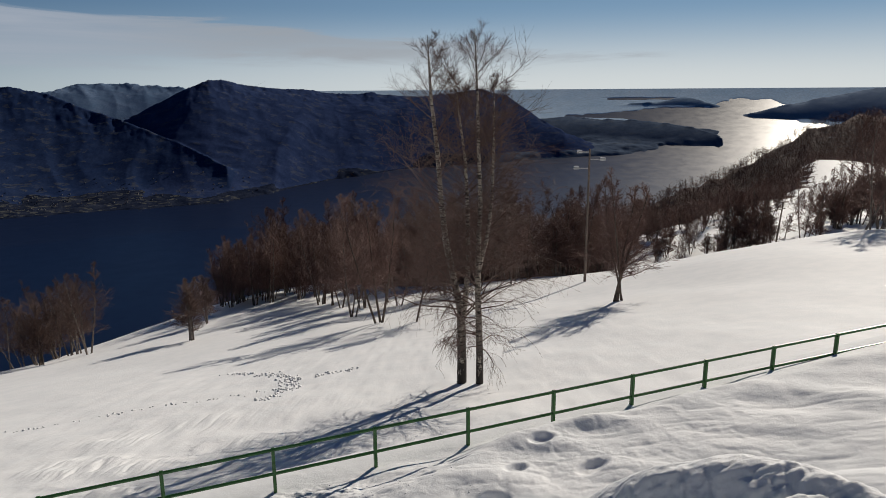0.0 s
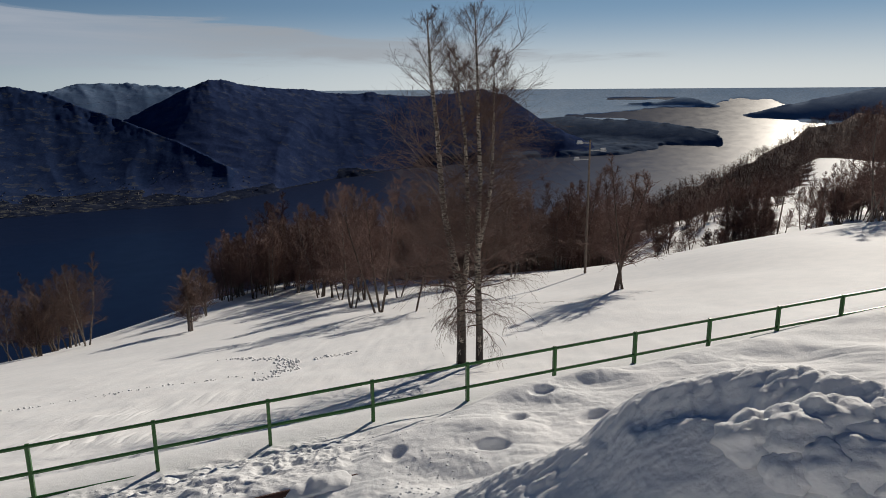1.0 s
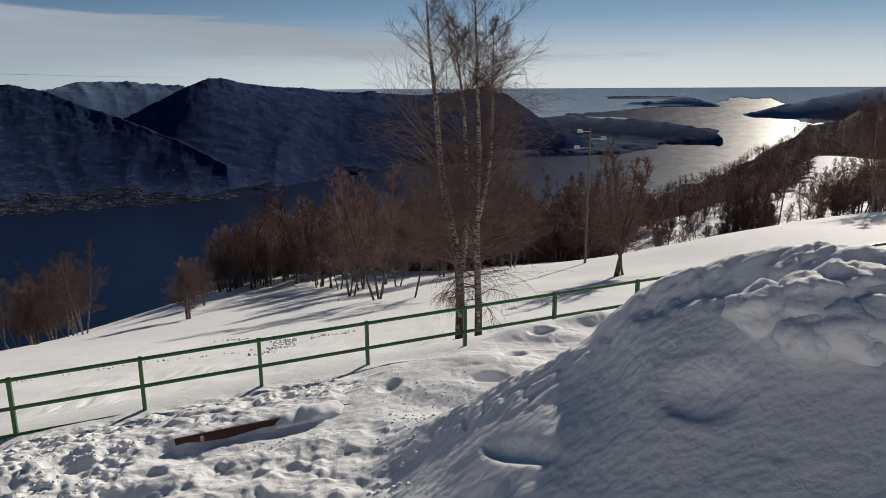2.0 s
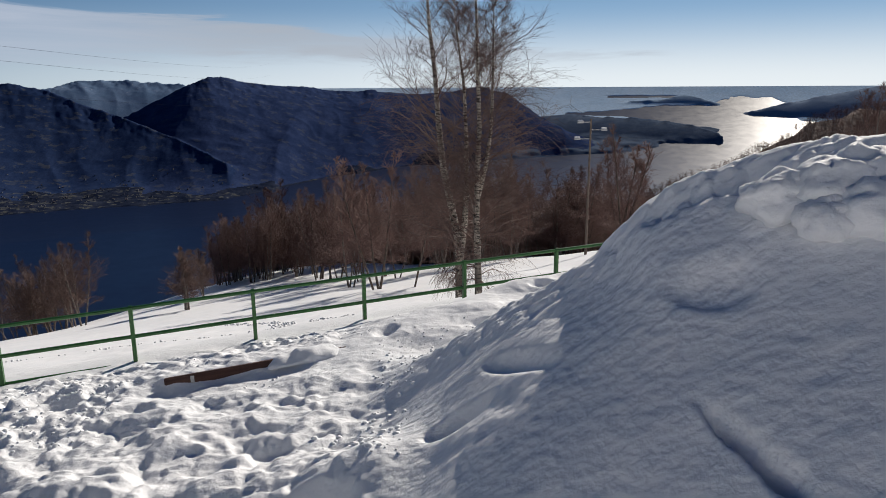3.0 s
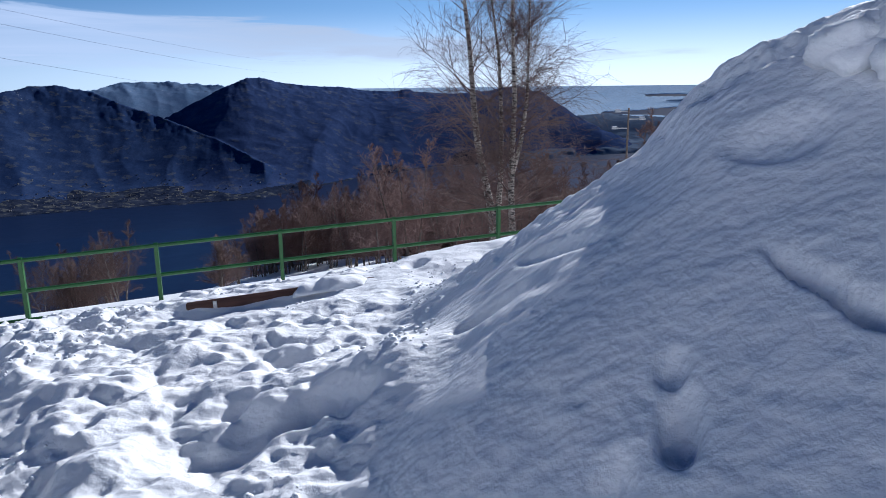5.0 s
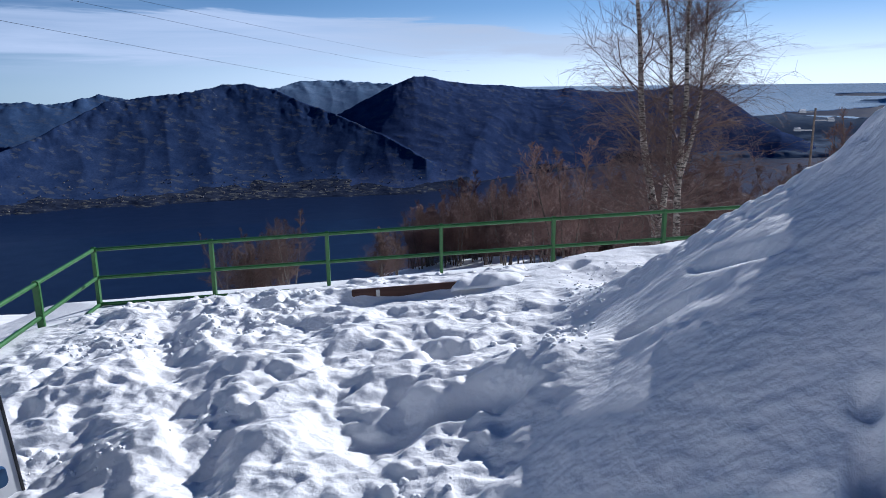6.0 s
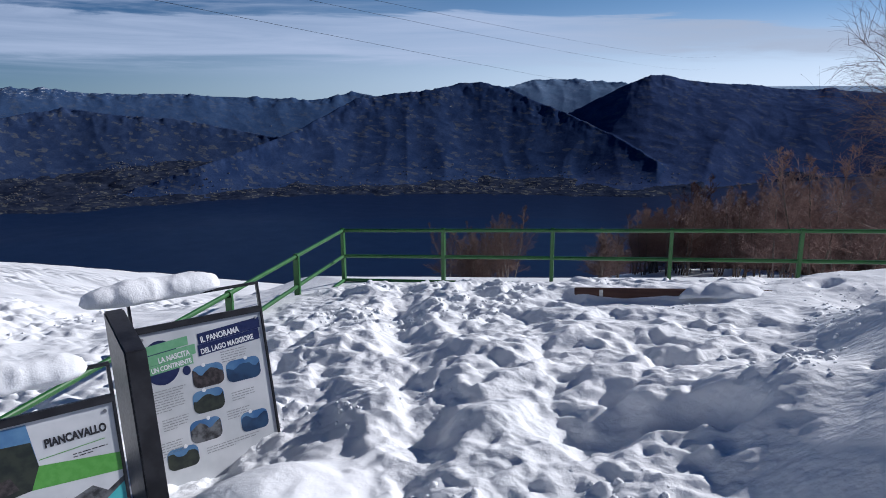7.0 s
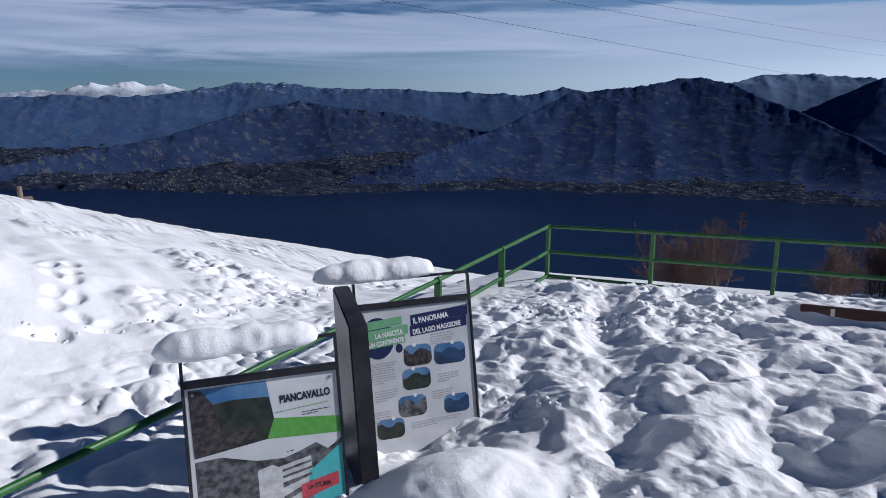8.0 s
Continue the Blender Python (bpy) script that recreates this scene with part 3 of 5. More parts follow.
def build_far():
    az = np.concatenate([np.arange(-100, 38, 0.105), np.arange(38, 260.1, 2.5)])
    r = np.concatenate([np.linspace(1990, 2520, 16), np.linspace(2526, 3000, 60), np.linspace(3006, 4880, 235)])
    A, R = np.meshgrid(az, r, indexing="ij")
    X, Y = R * np.sin(np.radians(A)), R * np.cos(np.radians(A))
    water = lake_z(R)
    el = np.degrees(np.arctan((water - EYE_Z) / R))
    wig = 0.16 * fbm(A / 1.6, R / 90, 4, 101)
    behind = (A > 38)
    shore = np.interp(A, SHORE_AZ, SHORE_EL) + wig * np.where(np.abs(A - 21.9) < 0.5, 0.2, 1)
    land = ramp(np.where(behind, 1.0, el - shore), -0.05, 0.35)
    # arms of water behind the headland
    lo = np.interp(A, (10, 15, 19, 22), (-2.2, -2.35, -2.9, -3.2))
    hi = np.interp(A, (10, 13, 17, 20.8, 21.8, 25), (-2.05, -1.95, -1.5, -1.4, -1.0, -0.95))
    arm = np.minimum.reduce([el - lo, hi - el, (A - 10.3) * 0.12, (25.2 - A) * 0.3]) + 0.05 * fbm(A / 0.8, R / 60, 3, 103)
    pool = np.minimum.reduce([el + 0.88, -0.74 - el, (A - 13.2) * 0.08, (18.4 - A) * 0.08]) + 0.03 * fbm(A / 0.6, R / 60, 3, 104)
    land = land * (1 - ramp(np.maximum(arm, pool), -0.03, 0.04))
    swell = np.abs(fbm(X / 190, Y / 190, 4, 111))
    rolling = ramp(fbm(X / 420, Y / 420, 3, 112), -0.2, 0.9)
    base = water - 4 + land * (6 + (2 + 14 * swell * ramp(R, 2450, 2900) + 22 * rolling * ramp(R, 2560, 3000)) * ramp(4300 - R, 0, 900))
    base = base - 160 * ramp(R, 4250, 4500) * ramp(-A, 24, 30) * (A < 38)
    best, which = base.copy(), np.zeros(A.shape, int)
    wx, wy = X + 70 * vnoise(X / 260, Y / 260, 160), Y + 70 * vnoise(X / 260, Y / 260, 170)
    for k, (name, (ra, re, fa, fr, run, hollow)) in enumerate(RIDGES.items(), 1):
        hill = name in HILLS
        crest_el = sum(np.interp(A + d, ra, re) for d in (-0.2, 0, 0.2)) / 3
        if fa is None:
            foot = sum(range_at(np.interp(A + d, SHORE_AZ, SHORE_EL)) for d in np.linspace(-3, 3, 9)) / 9 + 14
        else:
            foot = sum(np.interp(A + d, fa, fr) for d in np.linspace(-6, 6, 9)) / 9 + 50 * fbm(A / 7, R * 0 + 3 * k, 2, 130 + k)
        rise = EYE_Z + (foot + 350) * np.tan(np.radians(crest_el)) - lake_z(foot)
        top = np.minimum(foot + np.maximum(run * rise, 260 if fa is None else 60), 4660)
        if name == "great":                       # its far end stays back behind the neighbour's spur
            away = ramp(-A, 13, 20)
            top = top * (1 - away) + (foot + 990) * away
        p = (R - foot) / (top - foot)
        front = np.clip(p, 0, 1)
        if name in ("great", "twin", "middle", "long"):        # broad body below the skyline's detail
            broad = sum(np.interp(A + d, ra, re) for d in np.linspace(-4, 4, 9)) / 9
            crest_el = broad + (crest_el - broad) * front ** 2
        zc = EYE_Z + top * np.tan(np.radians(crest_el))
        steep = np.interp(A, (-24, -12), (1.7, 1.0)) if name == "great" else hollow
        prof = front ** steep
        z = (water - 8) * (1 - prof) + zc * prof
        rel = np.maximum(zc - (water - 8), 1)
        # spurs and side valleys that run down from the crest, branching towards the foot
        arc = foot * np.radians(A)
        bend = 70 * fbm(arc / 420, front * 1.3 + k, 2, 180 + k)
        folds = 0.62 * crease((arc + bend) / 230, front * 0.7 + k, 140 + k) + 0.24 * crease((arc + 1.3 * bend) / 105, front * 1.1 + k, 145 + k) + 0.07 * crease(wx / 70, wy / 70, 150 + k)
        rough = fbm(wx / 95, wy / 95, 3, 155 + k, 0.45)
        cut = (1 - front) ** 0.7 * prof ** 0.75
        z = z + rel * cut * ((0.40 * (folds - 0.55) if hill else 0.10 * (folds - 0.6)) + 0.010 * rough)
        z = z + top * (0.0040 if name == "alps" else 0.0016 if not hill else 0.0026) * fbm(A / 0.9, R / 140 + k, 4, 120 + k, 0.5) * front ** 6
        z = np.where(p > 1, zc - 0.45 * (R - top), z)
        ok = (A >= ra[0]) & (A <= ra[-1]) & (p > 0.0)
        z = np.where(ok, z, -2000)
        which = np.where(z > best, k, which)
        best = np.where(z > -1500, softmax(best, np.maximum(z, best - 90), 18.0 if hill else 10.0), best)
    canopy = np.array(np.random.default_rng(8).uniform(-1, 1, A.shape))
    best = best + canopy * np.where(which > 0, 0.35, 0.6 * land) * (R < 4250) * (A < 38)
    cell = np.minimum.reduce([which[:-1, :-1], which[1:, :-1], which[1:, 1:], which[:-1, 1:]])
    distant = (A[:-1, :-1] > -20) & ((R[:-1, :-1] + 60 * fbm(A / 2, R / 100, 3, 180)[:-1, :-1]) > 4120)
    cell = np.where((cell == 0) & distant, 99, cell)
    # lowland on this side joins the headland and takes its painted haze tint
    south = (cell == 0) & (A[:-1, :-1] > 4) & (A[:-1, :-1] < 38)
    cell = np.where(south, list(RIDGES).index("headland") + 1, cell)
    # the outermost plain is painted pale sky blue to stand for horizon haze
    hazy = far_material("haze-painted plain", (0.46, 0.62, 0.80), (0.56, 0.70, 0.86), (900, 1000), 0.0, 0.006, 0.0)
    tagged(new("far_plain", grid_mesh("far_plain", X, Y, best, [hazy], keep=cell == 99)), "far plain along the horizon, painted pale blue for haze", "land", kind="structure")
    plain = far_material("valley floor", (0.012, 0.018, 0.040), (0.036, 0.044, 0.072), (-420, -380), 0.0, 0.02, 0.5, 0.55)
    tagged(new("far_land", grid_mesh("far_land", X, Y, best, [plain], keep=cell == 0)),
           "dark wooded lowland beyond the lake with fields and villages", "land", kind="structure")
    # woodland tones with aerial haze painted in: bluer, and mostly paler farther out
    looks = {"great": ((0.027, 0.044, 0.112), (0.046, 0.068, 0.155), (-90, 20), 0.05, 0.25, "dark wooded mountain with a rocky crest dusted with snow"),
             "behind": ((0.13, 0.20, 0.32), (0.17, 0.24, 0.37), (-70, 20), 0.06, 0.0, "distant mountain with snow-streaked slopes, painted blue for haze"),
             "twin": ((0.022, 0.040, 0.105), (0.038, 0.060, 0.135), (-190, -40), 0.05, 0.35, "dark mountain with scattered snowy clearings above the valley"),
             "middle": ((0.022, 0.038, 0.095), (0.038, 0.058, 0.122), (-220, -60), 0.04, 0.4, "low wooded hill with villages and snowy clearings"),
             "long": ((0.040, 0.074, 0.165), (0.060, 0.100, 0.20), (-60, 6), 0.10, 0.2, "long mountain range with snow on its crest, painted blue for haze"),
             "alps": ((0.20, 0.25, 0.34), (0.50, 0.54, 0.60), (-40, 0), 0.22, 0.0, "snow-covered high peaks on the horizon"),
             "cape": ((0.20, 0.26, 0.36), (0.26, 0.32, 0.42), (500, 900), 0.0, 0.0, "wooded promontory beside the bright water, painted blue-grey for haze"),
             "peninsula": ((0.25, 0.34, 0.46), (0.30, 0.39, 0.51), (500, 900), 0.0, 0.0, "low peninsula with a rounded hill in the lake, haze painted into its colour"),
             "headland": ((0.085, 0.115, 0.175), (0.125, 0.16, 0.225), (500, 900), 0.0, 0.2, "low dark wooded headland reaching into the lake, tinted blue for haze"),
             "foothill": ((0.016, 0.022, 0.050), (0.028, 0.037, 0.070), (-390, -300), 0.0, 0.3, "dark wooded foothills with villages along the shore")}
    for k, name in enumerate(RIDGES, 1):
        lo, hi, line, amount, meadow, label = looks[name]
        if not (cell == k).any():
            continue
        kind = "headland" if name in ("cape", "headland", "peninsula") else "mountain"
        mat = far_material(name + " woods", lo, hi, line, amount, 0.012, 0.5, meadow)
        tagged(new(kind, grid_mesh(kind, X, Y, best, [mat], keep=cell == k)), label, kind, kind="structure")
    return az, r, best


build_lake()
FAR_AZ, FAR_R, FAR_Z = build_far()


def far_height(a, r):
    i = np.clip(np.searchsorted(FAR_AZ, a), 1, len(FAR_AZ) - 1)
    j = np.clip(np.searchsorted(FAR_R, r), 1, len(FAR_R) - 1)
    return FAR_Z[i, j]


# ---- the near ground ----
def spaced(lo, hi, step, far, growth):
    mid = list(np.arange(lo, hi, step))
    out, d, left = mid[-1], step, []
    up = []
    while out < far:
        d *= growth
        out += d
        up.append(out)
    out, d = mid[0], step
    while out > -far:
        d *= growth
        out -= d
        left.append(out)
    return np.array(left[::-1] + mid + up)


def build_ground():
    xs, ys = spaced(-13.0, 5.6, 0.028, 1500, 1.044), spaced(2.0, 13.4, 0.028, 1500, 1.044)
    X, Y = np.meshgrid(xs, ys, indexing="ij")
    Z = height(X, Y)
    xc, yc = (X[:-1, :-1] + X[1:, 1:]) / 2, (Y[:-1, :-1] + Y[1:, 1:]) / 2
    wood = (over_edge(xc, yc) > 7) | ((spur(xc, yc) > field(xc, yc) - 2) & (np.hypot(xc, yc) > 200))
    rel = (xc - FENCE_A[0]) * FENCE_U[1] - (yc - FENCE_A[1]) * FENCE_U[0]
    leg = (xc - FENCE_A[0]) * -LEG_U[1] + (yc - FENCE_A[1]) * LEG_U[0]
    cupped = (np.minimum(rel, leg) > 0.2) & (np.hypot(xc + 3.6, yc - 3.6) > 0.9) & ((xc + 0.3 * yc < 1.6) | (mound(xc, yc) > terrace(xc, yc) - 0.1))
    me = grid_mesh("ground", X, Y, Z, [SNOW, WOODS, CRUST], slots=np.where(wood, 1, np.where(cupped, 2, 0)))
    tagged(new("ground", me), "snow-covered hillside terrace, trodden near the path, with a ploughed heap", "ground", kind="structure")


build_ground()


def ground_z(x, y):
    return float(height(np.array([x]), np.array([y]))[0])


def build_cornice():
    """The overhanging ploughed lumps on the heap's crest, grown together into one crust."""
    verts, faces = [], []
    lumps = ((2.98, 5.86, 3.02, 0.30), (3.28, 5.72, 3.08, 0.33), (3.62, 5.80, 3.18, 0.34), (3.10, 5.46, 2.94, 0.22), (3.38, 5.45, 2.98, 0.29), (3.70, 5.40, 3.05, 0.30), (3.95, 5.62, 3.16, 0.33),
             (4.15, 5.20, 3.02, 0.36), (4.5, 5.0, 3.05, 0.4), (3.46, 5.26, 2.90, 0.17), (3.86, 5.16, 2.93, 0.20))
    n, m = 34, 22
    for k, (cx, cy, cz, rad) in enumerate(lumps):
        b = len(verts)
        th, ph = np.meshgrid(np.linspace(0, math.pi, m), np.linspace(0, 2 * math.pi, n, endpoint=False), indexing="ij")
        dx, dy, dz = np.sin(th) * np.cos(ph), np.sin(th) * np.sin(ph), np.cos(th)
        swell = 1 + 0.16 * fbm(dx * 2.1 + 3 * k, dy * 2.1 + 2.1 * dz, 3, 300 + k) + 0.05 * vnoise(dx * 6 + dz * 3, dy * 6 + 5 * k, 320)
        flat_z = np.where(dz < 0, 0.62, 0.86)
        cx, cy, cz = cx - 0.05, cy - 0.10, cz + 0.03
        verts += list(np.stack([cx + 1.1 * rad * swell * dx, cy + rad * swell * dy, cz + rad * swell * dz * flat_z], -1).reshape(-1, 3))
        for i in range(m - 1):
            for j in range(n):
                q = (j + 1) % n
                faces.append((b + i * n + j, b + (i + 1) * n + j, b + (i + 1) * n + q, b + i * n + q))
    tagged(new("snow_cornice", mesh_of("snow_cornice", verts, faces, CRUST)), "overhanging clump of rounded ploughed snow lumps on the heap", "snow")


build_cornice()

# ---- tubes and trees ----
def tube_mesh(name, lines, mats):
    """One mesh of tapered tubes: lines of (points, radii, sides). Lines of like size are built together."""
    sorts = {}
    for pts, rad, sides in lines:
        sorts.setdefault((len(pts), sides), []).append((pts, rad))
    verts, quads, b = [], [], 0
    for (n, sides), group in sorts.items():
        P = np.array([g[0] for g in group], float)
        R = np.array([g[1] for g in group], float)
        d = np.gradient(P, axis=1)
        d /= np.maximum(np.linalg.norm(d, axis=2, keepdims=True), 1e-9)
        ref = np.where(np.abs(d[:, :1, :1]) < 0.8, np.array([1.0, 0, 0]), np.array([0, 1.0, 0]))
        u = np.cross(d, np.broadcast_to(ref, d.shape))
        u /= np.maximum(np.linalg.norm(u, axis=2, keepdims=True), 1e-9)
        v = np.cross(d, u)
        a = np.arange(sides) * 2 * math.pi / sides
        ring = P[:, :, None, :] + R[:, :, None, None] * (np.cos(a)[None, None, :, None] * u[:, :, None, :] + np.sin(a)[None, None, :, None] * v[:, :, None, :])
        verts.append(ring.reshape(-1, 3))
        m = len(group)
        base = (np.arange(m) * n * sides)[:, None, None] + (np.arange(n - 1) * sides)[None, :, None]
        s0, s1 = np.arange(sides)[None, None, :], (np.arange(sides) + 1)[None, None, :] % sides
        quads.append(b + np.stack([base + s0, base + s1, base + sides + s1, base + sides + s0], -1).reshape(-1, 4))
        b += m * n * sides
    co, q = np.concatenate(verts).astype(np.float32), np.concatenate(quads).astype(np.int32)
    me = bpy.data.meshes.new(name)
    me.vertices.add(len(co))
    me.vertices.foreach_set("co", co.ravel())
    me.loops.add(q.size)
    me.loops.foreach_set("vertex_index", q.ravel())
    me.polygons.add(len(q))
    me.polygons.foreach_set("loop_start", np.arange(0, q.size, 4, dtype=np.int32))
    me.polygons.foreach_set("loop_total", np.full(len(q), 4, np.int32))
    me.polygons.foreach_set("use_smooth", np.ones(len(q), bool))
    me.materials.append(mats)
    me.update(calc_edges=True)
    return me


def limb(rng, start, direction, length, n, bend, wander):
    """A crooked line that starts along direction and bends up (bend > 0) or droops (bend < 0)."""
    p, d = np.array(start, float), np.array(direction, float)
    d /= np.linalg.norm(d)
    out = [p.copy()]
    for k in range(n):
        d = d + np.array([rng.uniform(-1, 1), rng.uniform(-1, 1), rng.uniform(-0.6, 0.6)]) * wander + np.array([0, 0, bend / n])
        d /= np.linalg.norm(d)
        p = p + d * length / n
        out.append(p.copy())
    return np.array(out)


def along(line, f):
    k = min(f, 0.999) * (len(line) - 1)
    i = int(k)
    d = line[i + 1] - line[i]
    return line[i] + d * (k - i), d / np.linalg.norm(d)


def birch_lines(rng, trunks, spread, boughs, fine, low=0.22, droop=-0.6, twig_r=0.006, subs=4, rise=0.05, climb=1.75, coarse=False, skirt=0):
    """Trunks: (points, base radius). Returns trunk lines and twig lines; skirt adds long weeping boughs low down."""
    stems, twigs = [], []
    seg = (2, 1) if coarse else (4, 3)
    for line, r0 in trunks:
        line = np.array(line)
        n = len(line)
        stems.append((line, r0 * (1 - np.linspace(0, 1, n)) ** 0.8 + 0.008, 8))
        total = np.linalg.norm(line[-1] - line[0])
        for k in range(boughs + skirt):
            weep = k >= boughs
            f = rng.uniform(0.13, 0.24) if weep else low + (0.97 - low) * ((k + rng.random()) / boughs) ** 1.15
            p, d = along(line, f)
            a = rng.uniform(0, 2 * math.pi)
            up = rng.uniform(0.1, 0.5) if weep else rise + climb * f ** 1.5 + rng.uniform(-0.15, 0.3)
            ln = rng.uniform(1.2, 2.3) if weep else spread * total * (0.24 if f < 0.4 else 0.30) * (1.1 - f) * rng.uniform(0.5, 1.25)
            if not coarse and not weep:
                ln, up = spread * total * min(1, (1.03 - f) / 0.45) * rng.uniform(0.6, 1.15), 0.30 + 0.75 * f + rng.uniform(-0.25, 0.35)
            b = limb(rng, p, (math.cos(a), math.sin(a), up), ln, 6, -0.9 if weep else (0.12 if not coarse else 0.45) if f > 0.45 else -0.15, 0.24)
            rr = r0 * 0.22 * (1 - f) + twig_r * 1.6
            twigs.append((b, np.linspace(rr, twig_r, 7), 4))
            for j in range(fine):
                if not coarse and rng.random() < 0.15:
                    continue
                g = 0.18 + 0.82 * (j + rng.random()) / fine
                q, e = along(b, g)
                side = np.array([rng.uniform(-1, 1), rng.uniform(-1, 1), rng.uniform(-0.3, 0.7)])
                c = limb(rng, q, e * 0.7 + side * 0.9, ln * rng.uniform(0.22, 0.5), seg[0], -0.9 if weep else 0.15 if f > 0.6 else droop * 0.5, 0.22)
                twigs.append((c, np.linspace(twig_r * 1.4, twig_r * 0.8, seg[0] + 1), 3))
                for i in range(subs):
                    h, e2 = along(c, rng.uniform(0.2, 1))
                    s2 = np.array([rng.uniform(-1, 1), rng.uniform(-1, 1), rng.uniform(-0.5, 0.6)])
                    w = limb(rng, h, e2 * 0.6 + s2 * 0.8, ln * rng.uniform(0.12, 0.30) + 0.1, seg[1], -1.5 if weep else droop * rng.uniform(0.2, 1.0) if f < 0.6 else 0.05, 0.15)
                    twigs.append((w, np.linspace(twig_r * 0.9, twig_r * 0.5, seg[1] + 1), 3))
    return stems, twigs


def trunk_line(rng, base, lean, h, wobble, n=10):
    out = [np.array(base, float)]
    d = np.array([lean[0], lean[1], 1.0])
    for k in range(n):
        d = d + np.array([rng.uniform(-1, 1), rng.uniform(-1, 1), 0]) * wobble
        d[0] *= 0.93
        d[1] *= 0.93
        out.append(out[-1] + d / np.linalg.norm(d) * h / n)
    return out


def make_tree(name, stems, twigs, bark, place, label, group="", twig=TWIG):
    root = new(name)
    root.matrix_basis = place
    part("trunk", tube_mesh("trunk", stems, bark), root)
    part("crown", tube_mesh("crown", twigs, twig), root, "fine leafless reddish-brown twigs")
    return tagged(root, label, "tree", group)


def build_twin_birches():
    rng = random.Random(5)
    z = ground_z(1.15, 31.0)
    one = [((0, 0, -0.3), (0.02, 0, 1.2), (0.0, 0, 2.6), (-0.05, 0, 3.8), (-0.38, 0.1, 5.4), (-0.75, 0.1, 7.2), (-0.95, 0, 9.2), (-1.1, 0, 11.4), (-1.35, 0, 13.6), (-1.45, 0, 15.4), (-1.5, 0, 16.6)),
           ((0.05, 0, 3.3), (0.22, 0.15, 4.5), (0.34, 0.3, 6.2), (0.32, 0.5, 8.5), (0.2, 0.6, 11), (-0.1, 0.6, 13.2), (-0.3, 0.5, 15.0))]
    stems, twigs = birch_lines(rng, [(one[0], 0.24), (one[1], 0.15)], 0.26, 58, 12, 0.24, -0.9, 0.0050, 6, 0.05, 1.35, False, 6)
    make_tree("birch_tree", stems, twigs, BARK, pose(1.12, 31.0, z) @ Matrix.Scale(0.955, 4), "tall bare birch with a forked pale trunk standing in snow", "pair of birches")
    two = [((0, 0, -0.3), (0.0, 0, 1.5), (-0.05, 0, 3.2), (-0.12, 0, 5.0), (-0.08, 0, 7.0), (0.0, 0, 9.0), (-0.1, 0, 11.4), (-0.15, 0, 13.6), (-0.22, 0, 15.2), (-0.3, 0, 16.7)),
           ((-0.1, 0, 5.6), (0.3, 0.1, 7.2), (0.55, 0.2, 9.0), (0.6, 0.3, 11), (0.62, 0.3, 13), (0.6, 0.3, 14.8))]
    stems, twigs = birch_lines(rng, [(two[0], 0.18), (two[1], 0.10)], 0.26, 58, 12, 0.24, -0.9, 0.0050, 6, 0.05, 1.35, False, 6)
    make_tree("birch_tree", stems, twigs, BARK, pose(1.95, 30.6, ground_z(1.95, 30.6)) @ Matrix.Scale(0.955, 4), "tall slender bare birch with white banded bark in snow", "pair of birches")


build_twin_birches()


def wood_variants():
    """Clumps of two to four thin stems with upswept fine branches."""
    out = []
    for k in range(7):
        rng = random.Random(100 + k)
        h = (9.5, 8.0, 10.5, 7.0, 9.0, 11.0, 6.0)[k]
        trunks = []
        for j in range((3, 2, 3, 4, 2, 2, 3)[k]):
            lean = (rng.uniform(-.32, .32), rng.uniform(-.25, .25))
            trunks.append((trunk_line(rng, (rng.uniform(-.3, .3), rng.uniform(-.3, .3), -0.6), lean, h * rng.uniform(0.75, 1.0), 0.06), rng.uniform(0.06, 0.10)))
        out.append(birch_lines(rng, trunks, 1.35, 20, 9, 0.26, -0.1, 0.0105, 6, 0.4, 1.3, True))
    return out


WOOD = wood_variants()
MADE = {}


def plant(k, x, y, turn, size, label, group, bark=None, z=None):
    place = pose(x, y, ground_z(x, y) if z is None else z, 0, 0, turn) @ Matrix.Scale(size, 4)
    key = (k, bark is None, label)
    if key in MADE:
        t = copy_thing(MADE[key], pose(x, y, ground_z(x, y) if z is None else z, 0, 0, turn))
        t.scale = (size,) * 3
        return t
    MADE[key] = make_tree("tree", WOOD[k][0], WOOD[k][1], bark or GROVE_BARK, place, label, group, TWIG if group == "brink trees" else GROVE_TWIG)
    return MADE[key]


